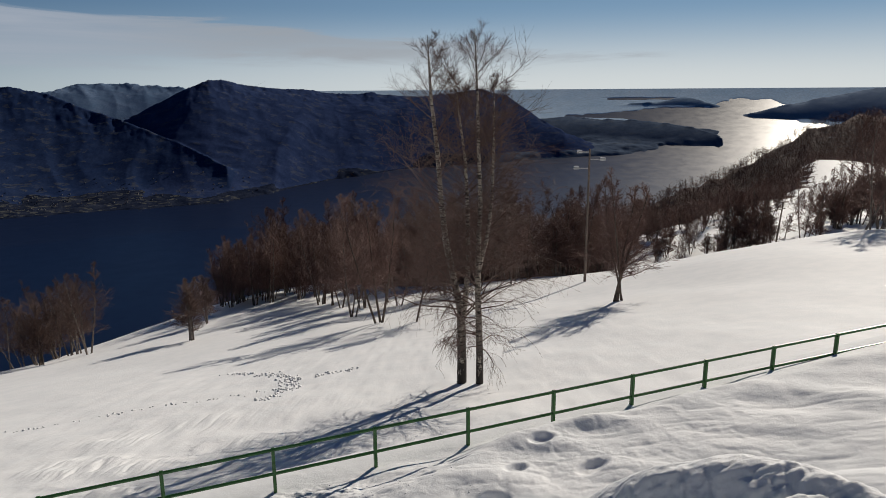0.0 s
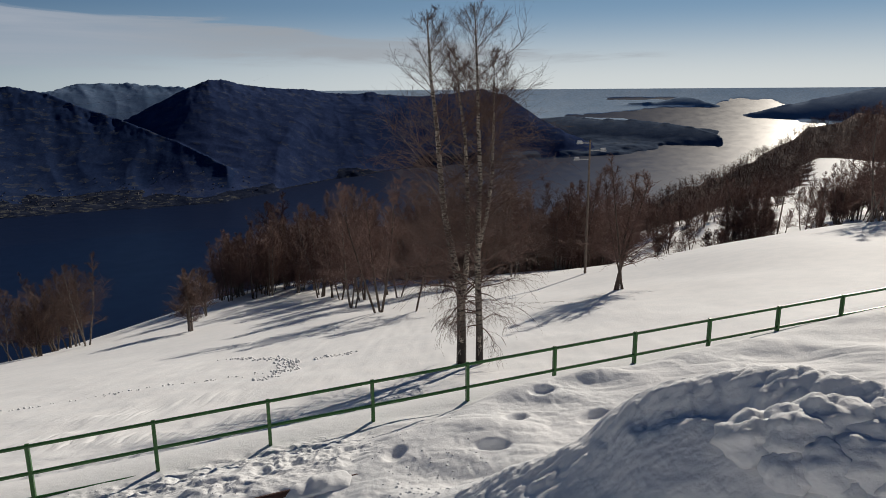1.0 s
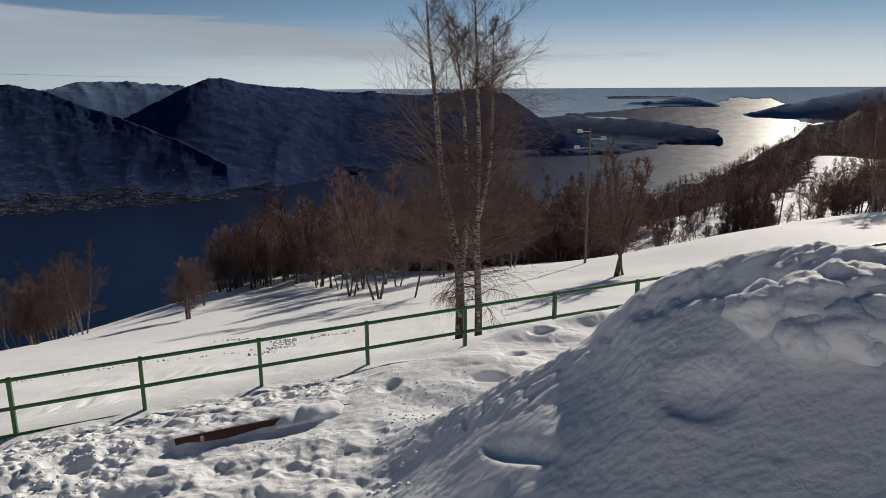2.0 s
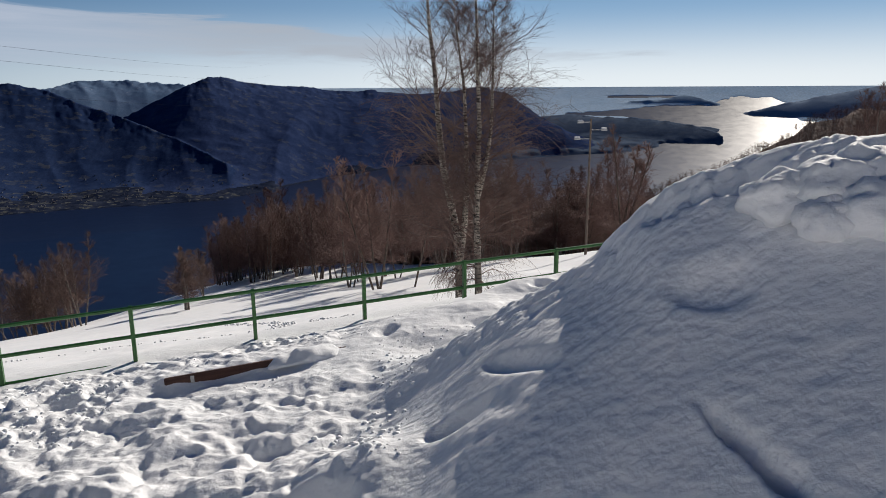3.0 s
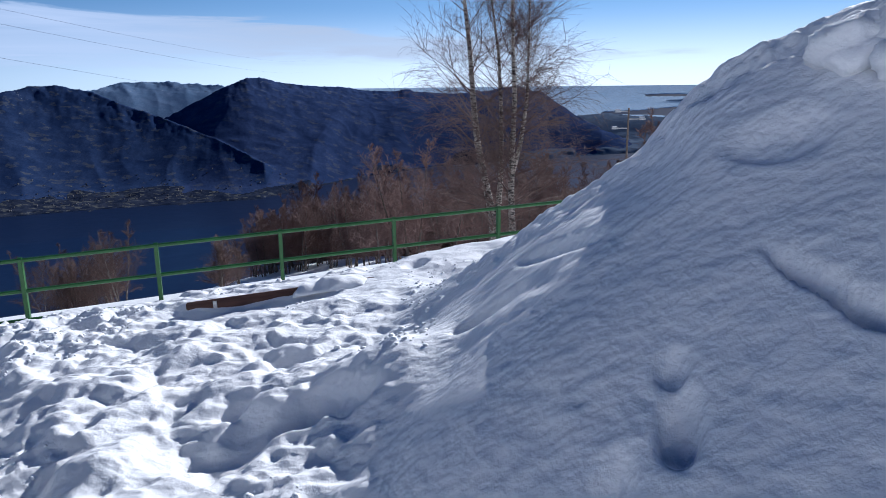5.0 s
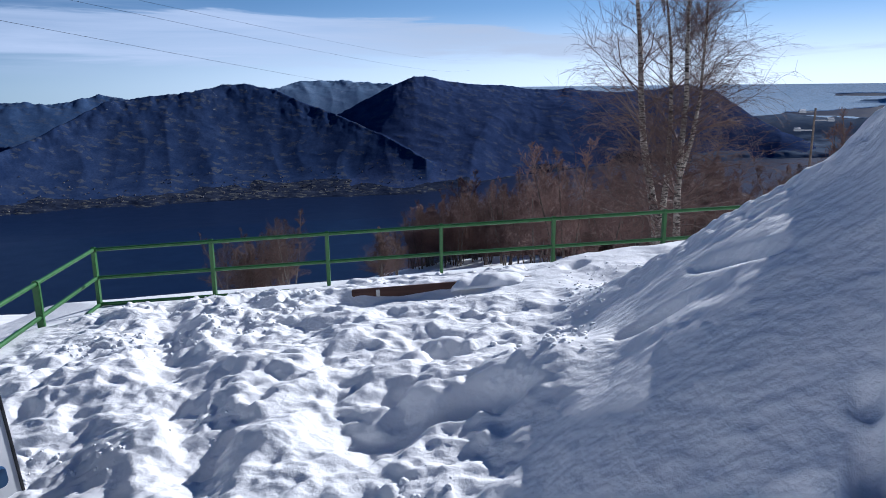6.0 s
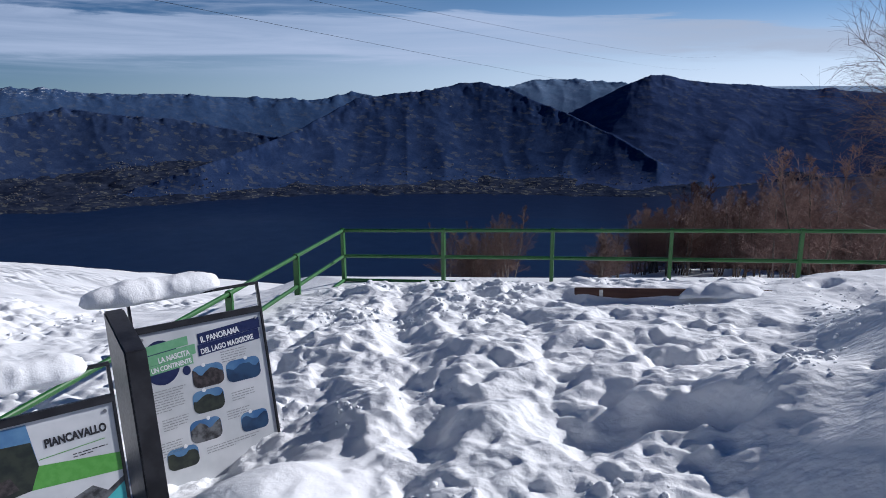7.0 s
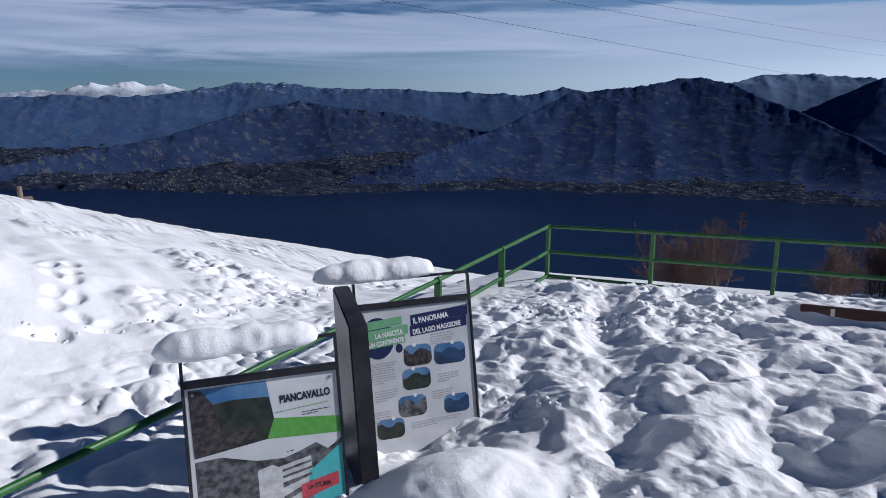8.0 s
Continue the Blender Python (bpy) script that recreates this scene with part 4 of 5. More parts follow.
def build_groves():
    rng = random.Random(9)
    grove = "bare reddish-brown tree in the grove below the snow slope"

    def bark():
        return DARK_BARK if rng.random() < 0.6 else None

    # the row of leaning stems on the brink
    for x, y, k, s in ((-5.8, 63.4, 2, 1.12), (-9.4, 72.0, 0, 0.95), (-12.3, 82.4, 4, 1.0), (-14.0, 86, 1, 1.0), (-16.5, 92, 2, 1.0), (-2.3, 60.2, 5, 0.85),
                       (-9.0, 80, 0, 1.0), (-6.5, 84, 1, 1.05), (-18, 98, 0, 1.0), (-11, 90, 2, 0.95), (-4.5, 78, 4, 1.0), (0.5, 84, 2, 1.0), (5, 88, 0, 1.0), (10, 92, 4, 1.0), (-13, 96, 5, 1.0), (-15.4, 89, 6, 1.2)):
        plant(k, x, y, rng.uniform(0, 360), s * 1.3, grove, "grove", bark())
    count = 0
    while count < 170:
        x, y = rng.uniform(-32, 42), rng.uniform(98, 142)
        past = over_edge(np.array(x), np.array(y))
        if past < 1.0 or past > 24 or x < -0.345 * y + 5:
            continue
        count += 1
        plant(rng.randrange(7), x, y, rng.uniform(0, 360), rng.uniform(1.35, 2.0), grove, "grove", bark())
    for i in range(34):
        y = rng.uniform(97, 113)
        x = -0.36 * y + 3 + rng.uniform(0, 13)
        plant(rng.randrange(7), x, y, rng.uniform(0, 360), rng.uniform(0.85, 1.25), grove, "grove", bark())
    for x, y, k, s in ((-26.3, 70.0, 3, 1.15), (-29.4, 84.4, 6, 1.25)):
        plant(k, x, y, rng.uniform(0, 360), s, "small bare birch alone on the snowy brink", "brink trees")
    for i in range(12):
        y = rng.uniform(70, 90)
        x = -0.565 * y + rng.uniform(-7, 3.5)
        plant(rng.randrange(7), x, y, rng.uniform(0, 360), rng.uniform(0.9, 1.35), "bare birch at the brink above the lake", "brink trees", None if rng.random() < .7 else DARK_BARK)
    for x, y, k, s in ((14.9, 57.0, 1, 1.6), (16.0, 57.7, 5, 1.25)):
        plant(k, x, y, 40 * k, s, "bare crooked tree standing alone on the snow slope", "slope trees", DARK_BARK)
    gully = "bare reddish-brown tree in the snowy gully"
    for i in range(15):
        x, y = rng.gauss(64, 3.5), rng.gauss(144, 3.5)
        plant(rng.randrange(7), x, y, rng.uniform(0, 360), rng.uniform(1.2, 1.7), gully, "gully trees", bark())
    for i in range(12):
        x, y = rng.uniform(47, 60), rng.uniform(132, 152)
        plant(rng.randrange(7), x, y, rng.uniform(0, 360), rng.uniform(0.6, 1.0), gully, "gully trees", bark())
    for i in range(52):
        f = rng.random()
        x = 44 + 84 * f
        y = float(np.interp(x, (40, 50, 66, 92, 120, 137), (142, 168, 183, 221, 258, 267))) - rng.uniform(0, 16)
        plant(rng.randrange(7), x, y, rng.uniform(0, 360), rng.uniform(0.65, 1.1), gully, "gully trees", bark())
    upper = "bare tree on the upper snow slope"
    for i in range(36):
        f = rng.random()
        x, y = 92 + 34 * f + rng.uniform(-5, 5), 160 + 34 * f + rng.uniform(-7, 7)
        plant(rng.randrange(7), x, y, rng.uniform(0, 360), rng.uniform(1.0, 1.8), upper, "upper slope trees", bark())
    for x, y, k, s in ((56.5, 90.5, 5, 1.85), (59.2, 91.5, 2, 1.75), (62.5, 97, 0, 1.35), (79, 142, 3, 1.1), (76, 150, 1, 0.9), (105, 214, 6, 1.0), (99, 208, 3, 0.9), (120, 226, 4, 0.9), (131, 238, 1, 0.9)):
        plant(k, x, y, 50 * k, s, upper, "upper slope trees", None if k in (5, 2) else DARK_BARK)


build_groves()


def build_forest():
    """Leafless woods on the spur and the slopes under the brink: crooked stems with a few boughs each."""
    rng = np.random.default_rng(4)
    az, r = np.radians(rng.uniform(6, 40, 18000)), rng.uniform(190, 660, 18000)
    x, y = r * np.sin(az), r * np.cos(az)
    ok = ((spur(x, y) > field(x, y) - 3) | (over_edge(x, y) > 6)) & (r < np.interp(np.degrees(az), (5, 12.6, 32, 70), (330, 350, 620, 640)) + 12)
    # slopes under the brink
    x2, y2 = rng.uniform(-45, 130, 9000), rng.uniform(100, 330, 9000)
    ok2 = (over_edge(x2, y2) > 5) & (over_edge(x2, y2) < 45)
    x, y = np.concatenate([x[ok][:8500], x2[ok2][:2200]]), np.concatenate([y[ok][:8500], y2[ok2][:2200]])
    z, h = height(x, y), rng.uniform(3.6, 7.0, len(x))
    foot = np.stack([x, y, z - 0.5], 1)
    top = foot + np.stack([rng.normal(0, .5, len(x)), rng.normal(0, .5, len(x)), h], 1)
    lines = [(np.array([p, q]), (0.11, 0.03), 3) for p, q in zip(foot, top)]
    for k in range(9):
        f = rng.uniform(0.25, 0.9, len(x))[:, None]
        p = foot + (top - foot) * f
        q = p + np.stack([rng.normal(0, 1.7, len(x)), rng.normal(0, 1.7, len(x)), rng.uniform(-0.2, 1.6, len(x))], 1)
        lines += [(np.array([a, b]), (0.055, 0.03), 3) for a, b in zip(p, q)]
    tagged(new("forest", tube_mesh("forest", lines, FOREST)), "dark leafless woods covering the spur above the lake", "forest", kind="stuff")


build_forest()


# ---- the green fence ----
def post_shape(h):
    bm = bmesh.new()
    bmesh.ops.create_cube(bm, size=1, matrix=Matrix.Translation((0, 0, h / 2 - 0.2)) @ Matrix.Diagonal((0.062, 0.10, h + 0.4, 1)))
    bmesh.ops.bevel(bm, geom=[e for e in bm.edges], offset=0.008, segments=2, affect="EDGES")
    # rounded cap saddle over the handrail
    m = bmesh.ops.create_cone(bm, cap_ends=True, segments=16, radius1=0.050, radius2=0.050, depth=0.062, matrix=Matrix.Translation((0, 0, h)) @ Matrix.Rotation(radians(90), 4, "Y"))
    return bm


def bm_mesh(name, bm, mat):
    me = bpy.data.meshes.new(name)
    bm.to_mesh(me)
    bm.free()
    me.materials.append(mat)
    return me


def rail_mesh(a, b):
    a, b = Vector(a), Vector(b)
    bm = bmesh.new()
    base = Matrix.Translation((a + b) / 2) @ (b - a).to_track_quat("X", "Z").to_matrix().to_4x4()
    bmesh.ops.create_cone(bm, cap_ends=True, segments=14, radius1=0.033, radius2=0.033, depth=(b - a).length, matrix=base @ Matrix.Rotation(radians(90), 4, "Y"))
    return bm


def build_fence():
    root = new("fence")
    root.location = (FENCE_A[0], FENCE_A[1], -0.85)
    shift = Vector(root.location)
    tops = []
    for k in range(13):
        p = FENCE_A + FENCE_U * 2.0 * k
        tops.append(Vector((p[0], p[1], 0.155 + 0.0985 * k - 0.0012 * k * k)))
    leg = []
    for k in range(6):
        p = FENCE_A + LEG_U * 2.15 * k
        leg.append(Vector((p[0], p[1], 0.155)))
    shape = bm_mesh("post", post_shape(1.15), GREEN)
    ang = math.degrees(math.atan2(FENCE_U[1], FENCE_U[0]))
    lang = math.degrees(math.atan2(LEG_U[1], LEG_U[0]))
    for i, t in enumerate(tops):
        part("post", shape, root, at=Matrix.Translation(t - shift - Vector((0, 0, 1.15))) @ pose(0, 0, 0, 0, 0, ang))
    for t in leg[1:]:
        part("post", shape, root, at=Matrix.Translation(t - shift - Vector((0, 0, 1.15))) @ pose(0, 0, 0, 0, 0, lang))
    for row in (tops, leg):
        for a, b in zip(row, row[1:]):
            for drop in (0.0, 0.5, 0.98):
                aa, bb = a - shift - Vector((0, 0, drop)), b - shift - Vector((0, 0, drop))
                part("rail", bm_mesh("rail", rail_mesh(aa, bb), GREEN), root)
    tagged(root, "green painted tubular steel fence along the snowy terrace", "fence")


build_fence()

# ---- information boards ----
def flat(name, pts, mat, parent, lift, label=""):
    """A flat printed patch on a board."""
    return part(name, mesh_of(name, [(x, y, lift) for x, y in pts], [tuple(range(len(pts)))], mat, False), parent, label)


def box_mesh(name, lo, hi, mat, bevel=0.006):
    bm = bmesh.new()
    c = [(a + b) / 2 for a, b in zip(lo, hi)]
    bmesh.ops.create_cube(bm, size=1, matrix=Matrix.Translation(c) @ Matrix.Diagonal((*[b - a for a, b in zip(lo, hi)], 1)))
    bmesh.ops.bevel(bm, geom=list(bm.edges), offset=bevel, segments=2, affect="EDGES")
    return bm_mesh(name, bm, mat)


def rounded(cx, cy, w, h, r, n=5):
    out = []
    for sx, sy, a0 in ((1, 1, 0), (-1, 1, 90), (-1, -1, 180), (1, -1, 270)):
        for k in range(n + 1):
            a = radians(a0 + 90 * k / n)
            out.append((cx + sx * (w / 2 - r) + r * math.cos(a), cy + sy * (h / 2 - r) + r * math.sin(a)))
    return out


def lettering(text, x, y, size, turn, mat, parent, lift, bold=0.0):
    cu = bpy.data.curves.new("lettering", "FONT")
    cu.body, cu.size, cu.align_x, cu.offset, cu.extrude = text, size, "LEFT", bold, 0.0006
    cu.materials.append(mat)
    ob = new("lettering", cu)
    ob.parent = parent
    ob.matrix_basis = pose(x, y, lift, 0, 0, turn)
    ob.scale = (0.74, 1, 1)
    return ob


def print_ink(name, a, b, scale=20, rough=0.35):
    return mottled(name, a, b, scale, rough, bump=0)


def photo(parent, cx, cy, w, h, seed, sky, land, snow=None):
    """A printed picture: sky, a ridge of hills and sometimes water."""
    rng = random.Random(seed)
    out = rounded(cx, cy, w, h, min(w, h) * 0.30)
    pic = flat("photograph", out, sky, parent, 0.0012)
    ridge = [(-0.5 + k / 10, 0.20 + 0.12 * math.sin(seed + k * 0.9) + rng.uniform(-0.05, 0.05)) for k in range(11)]
    low = [(x, y) for x, y in out if y < cy - 0.02 * h]
    low.sort(key=lambda p: math.atan2(p[1] - cy, p[0] - cx))
    top = [(cx + x * w * 0.96, cy + y * h) for x, y in reversed(ridge)]
    flat("picture_land", low + top, land, pic, 0.0018)
    return pic


def bars(parent, x, y, w, rows, step, turn, mat, seed):
    """Unreadable lines of small print, as bars."""
    rng = random.Random(seed)
    verts, faces = [], []
    c, s = math.cos(radians(turn)), math.sin(radians(turn))
    for k in range(rows):
        ln = w * (rng.uniform(0.82, 1.0) if k < rows - 1 else 0.5)
        at = 0.0
        while at < ln:
            d = min(rng.uniform(0.015, 0.05), ln - at)
            b = len(verts)
            for u, v in ((at, 0), (at + d, 0), (at + d, step * 0.36), (at, step * 0.36)):
                v -= k * step
                verts.append((x + u * c - v * s, y + u * s + v * c, 0.0012))
            faces.append((b, b + 1, b + 2, b + 3))
            at += d + 0.008
    part("small_print", mesh_of("small_print", verts, faces, mat, False), parent)


INK = print_ink("dark print", (0.02, 0.02, 0.022), (0.035, 0.035, 0.04))
GREY_INK = print_ink("grey print", (0.28, 0.29, 0.30), (0.36, 0.37, 0.38))
NAVY = print_ink("navy print", (0.012, 0.020, 0.085), (0.018, 0.028, 0.10))
MINT = print_ink("pale green print", (0.17, 0.40, 0.21), (0.21, 0.44, 0.25))
GRASS = print_ink("green print", (0.10, 0.32, 0.05), (0.13, 0.36, 0.07))
RED = print_ink("red print", (0.42, 0.05, 0.07), (0.48, 0.07, 0.09))
CYAN = print_ink("turquoise print", (0.08, 0.42, 0.44), (0.11, 0.46, 0.48))
WHITE_INK = print_ink("white print", (0.78, 0.79, 0.80), (0.82, 0.82, 0.83))
PAPER = mottled("board face", (0.52, 0.54, 0.56), (0.64, 0.65, 0.67), 2.2, 0.35, bump=0)
SKY_INK = print_ink("sky print", (0.05, 0.13, 0.30), (0.13, 0.25, 0.42), 3)
HILL_INK = print_ink("hill print", (0.012, 0.018, 0.016), (0.035, 0.042, 0.03), 12)
ROCK_INK = print_ink("rock print", (0.016, 0.014, 0.016), (0.075, 0.062, 0.062), 22)
LAKE_INK = print_ink("lake print", (0.012, 0.03, 0.08), (0.03, 0.07, 0.15), 6)
MONO_INK = print_ink("monochrome print", (0.02, 0.02, 0.024), (0.15, 0.155, 0.165), 14)
PALE_INK = print_ink("pale building print", (0.38, 0.39, 0.40), (0.55, 0.56, 0.57), 14)

U, N = Vector((0.342, 0.940, 0)), Vector((0.940, -0.342, 0))
UP = (-0.225 * N + Vector((0, 0, 0.974))).normalized()
FACE = U.cross(UP)
W, H = 1.08, 1.38


def board_pose(right_top):
    o = Vector(right_top) - U * W - UP * H
    return Matrix(((U.x, UP.x, FACE.x, o.x), (U.y, UP.y, FACE.y, o.y), (U.z, UP.z, FACE.z, o.z), (0, 0, 0, 1)))


def board(parent, at, bar_left):
    """One inclined board in a dark steel frame, with an open bar above it."""
    b = part("board", box_mesh("board", (0, 0, -0.012), (W, H, 0), PAPER, 0.003), parent, at=at)
    for name, lo, hi in (("top_rail", (-0.02, H, -0.03), (W + 0.02, H + 0.055, 0.02)), ("bottom_rail", (-0.02, -0.055, -0.03), (W + 0.02, 0, 0.02)),
                         ("side_rail", (W, -0.055, -0.03), (W + 0.022, H + 0.26, 0.012)), ("side_rail", (-0.022, -0.055, -0.03), (0, H + 0.26, 0.012)),
                         ("hood_bar", (-0.022, H + 0.25, -0.05), (W + 0.022, H + 0.275, 0.012))):
        part(name, box_mesh(name, lo, hi, STEEL, 0.004), b, "dark steel frame piece")
    for x in (0.05, W - 0.05):
        bm = bmesh.new()
        bmesh.ops.create_cone(bm, cap_ends=True, segments=14, radius1=0.013, radius2=0.010, depth=0.008, matrix=Matrix.Translation((x, H - 0.05, 0.004)))
        part("bolt", bm_mesh("bolt", bm, GREY), b)
    return b


def build_boards():
    root = new("information_stand")
    root.location = (-4.75, 3.35, -0.6)
    inv = Matrix.Translation(-Vector(root.location))
    # deep dark post between the boards
    lo, hi = Vector((-5.04, 3.38, 0)), Vector((-4.28, 3.07, 0))
    bm = bmesh.new()
    vs = []
    for f in (0.0, 1.0):
        for side in (0.0, 0.15):
            q = lo.lerp(hi, f) + U * side
            vs.append([bm.verts.new(q + N * 0.58 + Vector((0, 0, -1.6))), bm.verts.new(q + Vector((0, 0, 1.10 - 0.09 * f)))])
    a0, a1, b0, b1 = vs
    for loop in ((a0[0], a1[0], a1[1], a0[1]), (b0[0], b0[1], b1[1], b1[0]), (a0[0], a0[1], b0[1], b0[0]), (a1[0], b1[0], b1[1], a1[1]), (a0[1], a1[1], b1[1], b0[1]), (a0[0], b0[0], b1[0], a1[0])):
        bm.faces.new(loop)
    bmesh.ops.recalc_face_normals(bm, faces=list(bm.faces))
    bmesh.ops.bevel(bm, geom=list(bm.edges), offset=0.012, segments=2, affect="EDGES")
    part("post", bm_mesh("post", bm, STEEL), root, "wide dark steel post", at=inv)
    one = board(root, inv @ board_pose(Vector((-4.66, 4.65, 0.88)) - UP * 0.055 - U * 0.02), False)
    up = lambda u, v: (u * W, H - v * H)
    # first board: titles, disc, six pictures and paragraphs
    disc = flat("printed_disc", [(0.16 * W + 0.155 * math.cos(k * 0.262), H - 0.195 * H + 0.19 * math.sin(k * 0.262)) for k in range(24)], NAVY, one, 0.001)
    flat("printed_disc", [(0.34 * W + 0.034 * math.cos(k * 0.4), H - 0.275 * H + 0.042 * math.sin(k * 0.4)) for k in range(16)], NAVY, one, 0.001)
    for u0, u1, v, h, mat in ((0.46, 0.98, 0.065, 0.070, NAVY), (0.45, 0.965, 0.137, 0.070, NAVY), (0.02, 0.38, 0.085, 0.055, MINT), (0.03, 0.43, 0.145, 0.062, MINT), (0.02, 0.40, 0.209, 0.055, MINT)):
        s = 0.085
        a = [(u0 * W, H - (v + h) * H), (u1 * W, H - (v + h) * H + s * (u1 - u0)), (u1 * W, H - v * H + s * (u1 - u0)), (u0 * W, H - v * H)]
        flat("title_strip", a, mat, one, 0.0022)
    for text, u, v, size in (("IL PANORAMA", 0.48, 0.124, 0.072), ("DEL LAGO MAGGIORE", 0.47, 0.196, 0.064), ("LA NASCITA", 0.14, 0.196, 0.064), ("DI UN CONTINENTE", 0.03, 0.253, 0.056)):
        lettering(text, u * W, H - v * H, size, 4.6, WHITE_INK, one, 0.003, 0.0022)
    bars(one, 0.05 * W, H - 0.130 * H, 0.34, 1, 0.07, 4.6, WHITE_INK, 3)
    for k, (u, v, w, h, land) in enumerate(((0.50, 0.335, 0.27, 0.140, ROCK_INK), (0.79, 0.350, 0.31, 0.140, LAKE_INK), (0.475, 0.492, 0.27, 0.140, HILL_INK),
                                            (0.42, 0.670, 0.27, 0.14, MONO_INK), (0.82, 0.695, 0.25, 0.125, LAKE_INK), (0.215, 0.800, 0.26, 0.13, HILL_INK))):
        pic = photo(one, u * W, H - v * H, w, h * H, k + 2, SKY_INK, land)
        flat("number_dot", rounded(u * W - 0.03 + 0.06 * (k % 2), H - v * H + h * H / 2, 0.034, 0.034, 0.0169), WHITE_INK, pic, 0.0026)
    for k, (u, v, w, rows) in enumerate(((0.04, 0.37, 0.30, 9), (0.62, 0.215, 0.26, 5), (0.10, 0.55, 0.22, 5), (0.66, 0.49, 0.22, 4), (0.60, 0.60, 0.22, 4), (0.05, 0.69, 0.22, 6), (0.40, 0.79, 0.5, 3))):
        bars(one, u * W, H - v * H, w, rows, 0.022, 2.0, GREY_INK, 20 + k)
    # second board: rock picture, green band, building and a red tag
    two = board(root, inv @ board_pose(Vector((-4.22, 2.93, 0.78)) - UP * 0.055 - U * 0.02), True)
    up = lambda u, v: (u * W, H - H * float(np.interp(v, (0, 0.185, 0.27, 0.38, 0.53, 0.76, 0.98), (0, 0.12, 0.215, 0.32, 0.365, 0.565, 0.98))))
    sky = flat("photograph", [up(0.02, 0.015), up(0.52, 0.015), up(0.555, 0.27), up(0.50, 0.38), up(0.03, 0.53)], SKY_INK, two, 0.001)
    flat("picture_land", [up(0.02, 0.02), up(0.10, 0.03), up(0.17, 0.15), up(0.30, 0.135), up(0.53, 0.15), up(0.555, 0.27), up(0.50, 0.38), up(0.03, 0.53)], HILL_INK, sky, 0.0016)
    flat("picture_rock", [up(0.02, 0.02), up(0.10, 0.03), up(0.16, 0.14), up(0.22, 0.33), up(0.40, 0.29), up(0.44, 0.36), up(0.03, 0.53)], ROCK_INK, sky, 0.0022)
    flat("green_band", [up(0.555, 0.27), up(1.0, 0.31), up(1.0, 0.455), up(0.50, 0.38)], GRASS, two, 0.0014)
    mono = flat("photograph", [up(0.03, 0.55), up(0.2, 0.545), up(0.42, 0.60), up(0.60, 0.61), up(0.70, 0.585), up(0.82, 0.545), up(0.90, 0.595), up(1.0, 0.54), up(1.0, 0.98), up(0.03, 0.98)], MONO_INK, two, 0.001)
    flat("picture_building", [up(0.42, 0.66), up(0.52, 0.64), up(0.56, 0.66), up(0.78, 0.62), up(0.80, 0.90), up(0.42, 0.92)], PALE_INK, mono, 0.0016)
    for k in range(5):
        flat("picture_windows", [up(0.58, 0.68 + 0.04 * k), up(0.78, 0.645 + 0.04 * k), up(0.78, 0.660 + 0.04 * k), up(0.58, 0.695 + 0.04 * k)], MONO_INK, mono, 0.0022)
    flat("turquoise_corner", [up(1.0, 0.57), up(1.0, 0.98), up(0.74, 0.98), up(0.76, 0.72)], CYAN, two, 0.0020)
    flat("red_tag", [up(0.70, 0.82), up(0.96, 0.79), up(0.96, 0.745), up(0.70, 0.775)], RED, two, 0.0030)
    lettering("LA STORIA", 0.745 * W, H - 0.625 * H, 0.048, 4, INK, two, 0.0038, 0.001)
    lettering("PIANCAVALLO", 0.60 * W, H - 0.140 * H, 0.076, 2.0, INK, two, 0.0016, 0.0035)
    flat("printed_rule", [up(0.56, 0.245), up(0.93, 0.225), up(0.93, 0.228), up(0.56, 0.248)], GRASS, two, 0.0016)
    bars(two, 0.74 * W, H - 0.208 * H, 0.24, 2, 0.018, 2, INK, 41)
    bars(two, 0.57 * W, H - 0.275 * H, 0.11, 2, 0.018, 2, INK, 42)
    bars(two, 0.62 * W, H - 0.405 * H, 0.11, 1, 0.018, 2, INK, 43)
    tagged(root, "dark steel stand with two inclined printed panorama boards in deep snow", "information board")
    # rolls of snow left on the hood bars
    snow_roll(Vector((-5.24, 3.30, 1.09)), 1.14, 3)
    snow_roll(Vector((-4.60, 1.70, 0.99)), 1.14, 8)


def snow_roll(start, ln, seed):
    """A loaf of old snow on a thin bar: flat-bellied, lumpy, rounded at the ends."""
    n, m = 46, 22
    verts, faces = [], []
    for i in range(n):
        f = i / (n - 1)
        e = max(1 - abs(2 * f - 1) ** 5, 0) ** 0.5
        for j in range(m):
            a = 2 * math.pi * j / m
            lump = 1 + 0.13 * float(fbm(np.array([f * 9 + seed]), np.array([math.cos(a) * 1.3 + math.sin(a)]), 3, seed)[0])
            ra, rb = 0.13 * e * lump + 0.002, (0.13 if math.sin(a) > 0 else 0.06) * e * lump + 0.002
            p = start + U * (f * ln) + N * (ra * math.cos(a) - 0.01) + Vector((0, 0, rb * math.sin(a) + 0.04))
            verts.append(p)
    for i in range(n - 1):
        for j in range(m):
            k = (j + 1) % m
            faces.append((i * m + j, i * m + k, (i + 1) * m + k, (i + 1) * m + j))
    faces.append(tuple(range(m)))
    faces.append(tuple((n - 1) * m + j for j in range(m - 1, -1, -1)))
    me = mesh_of("snow_roll", [v - start for v in verts], faces, SNOW)
    ob = new("snow_roll", me)
    ob.location = start
    tagged(ob, "thick roll of old snow resting on the board's top bar", "snow", "snow rolls")


build_boards()


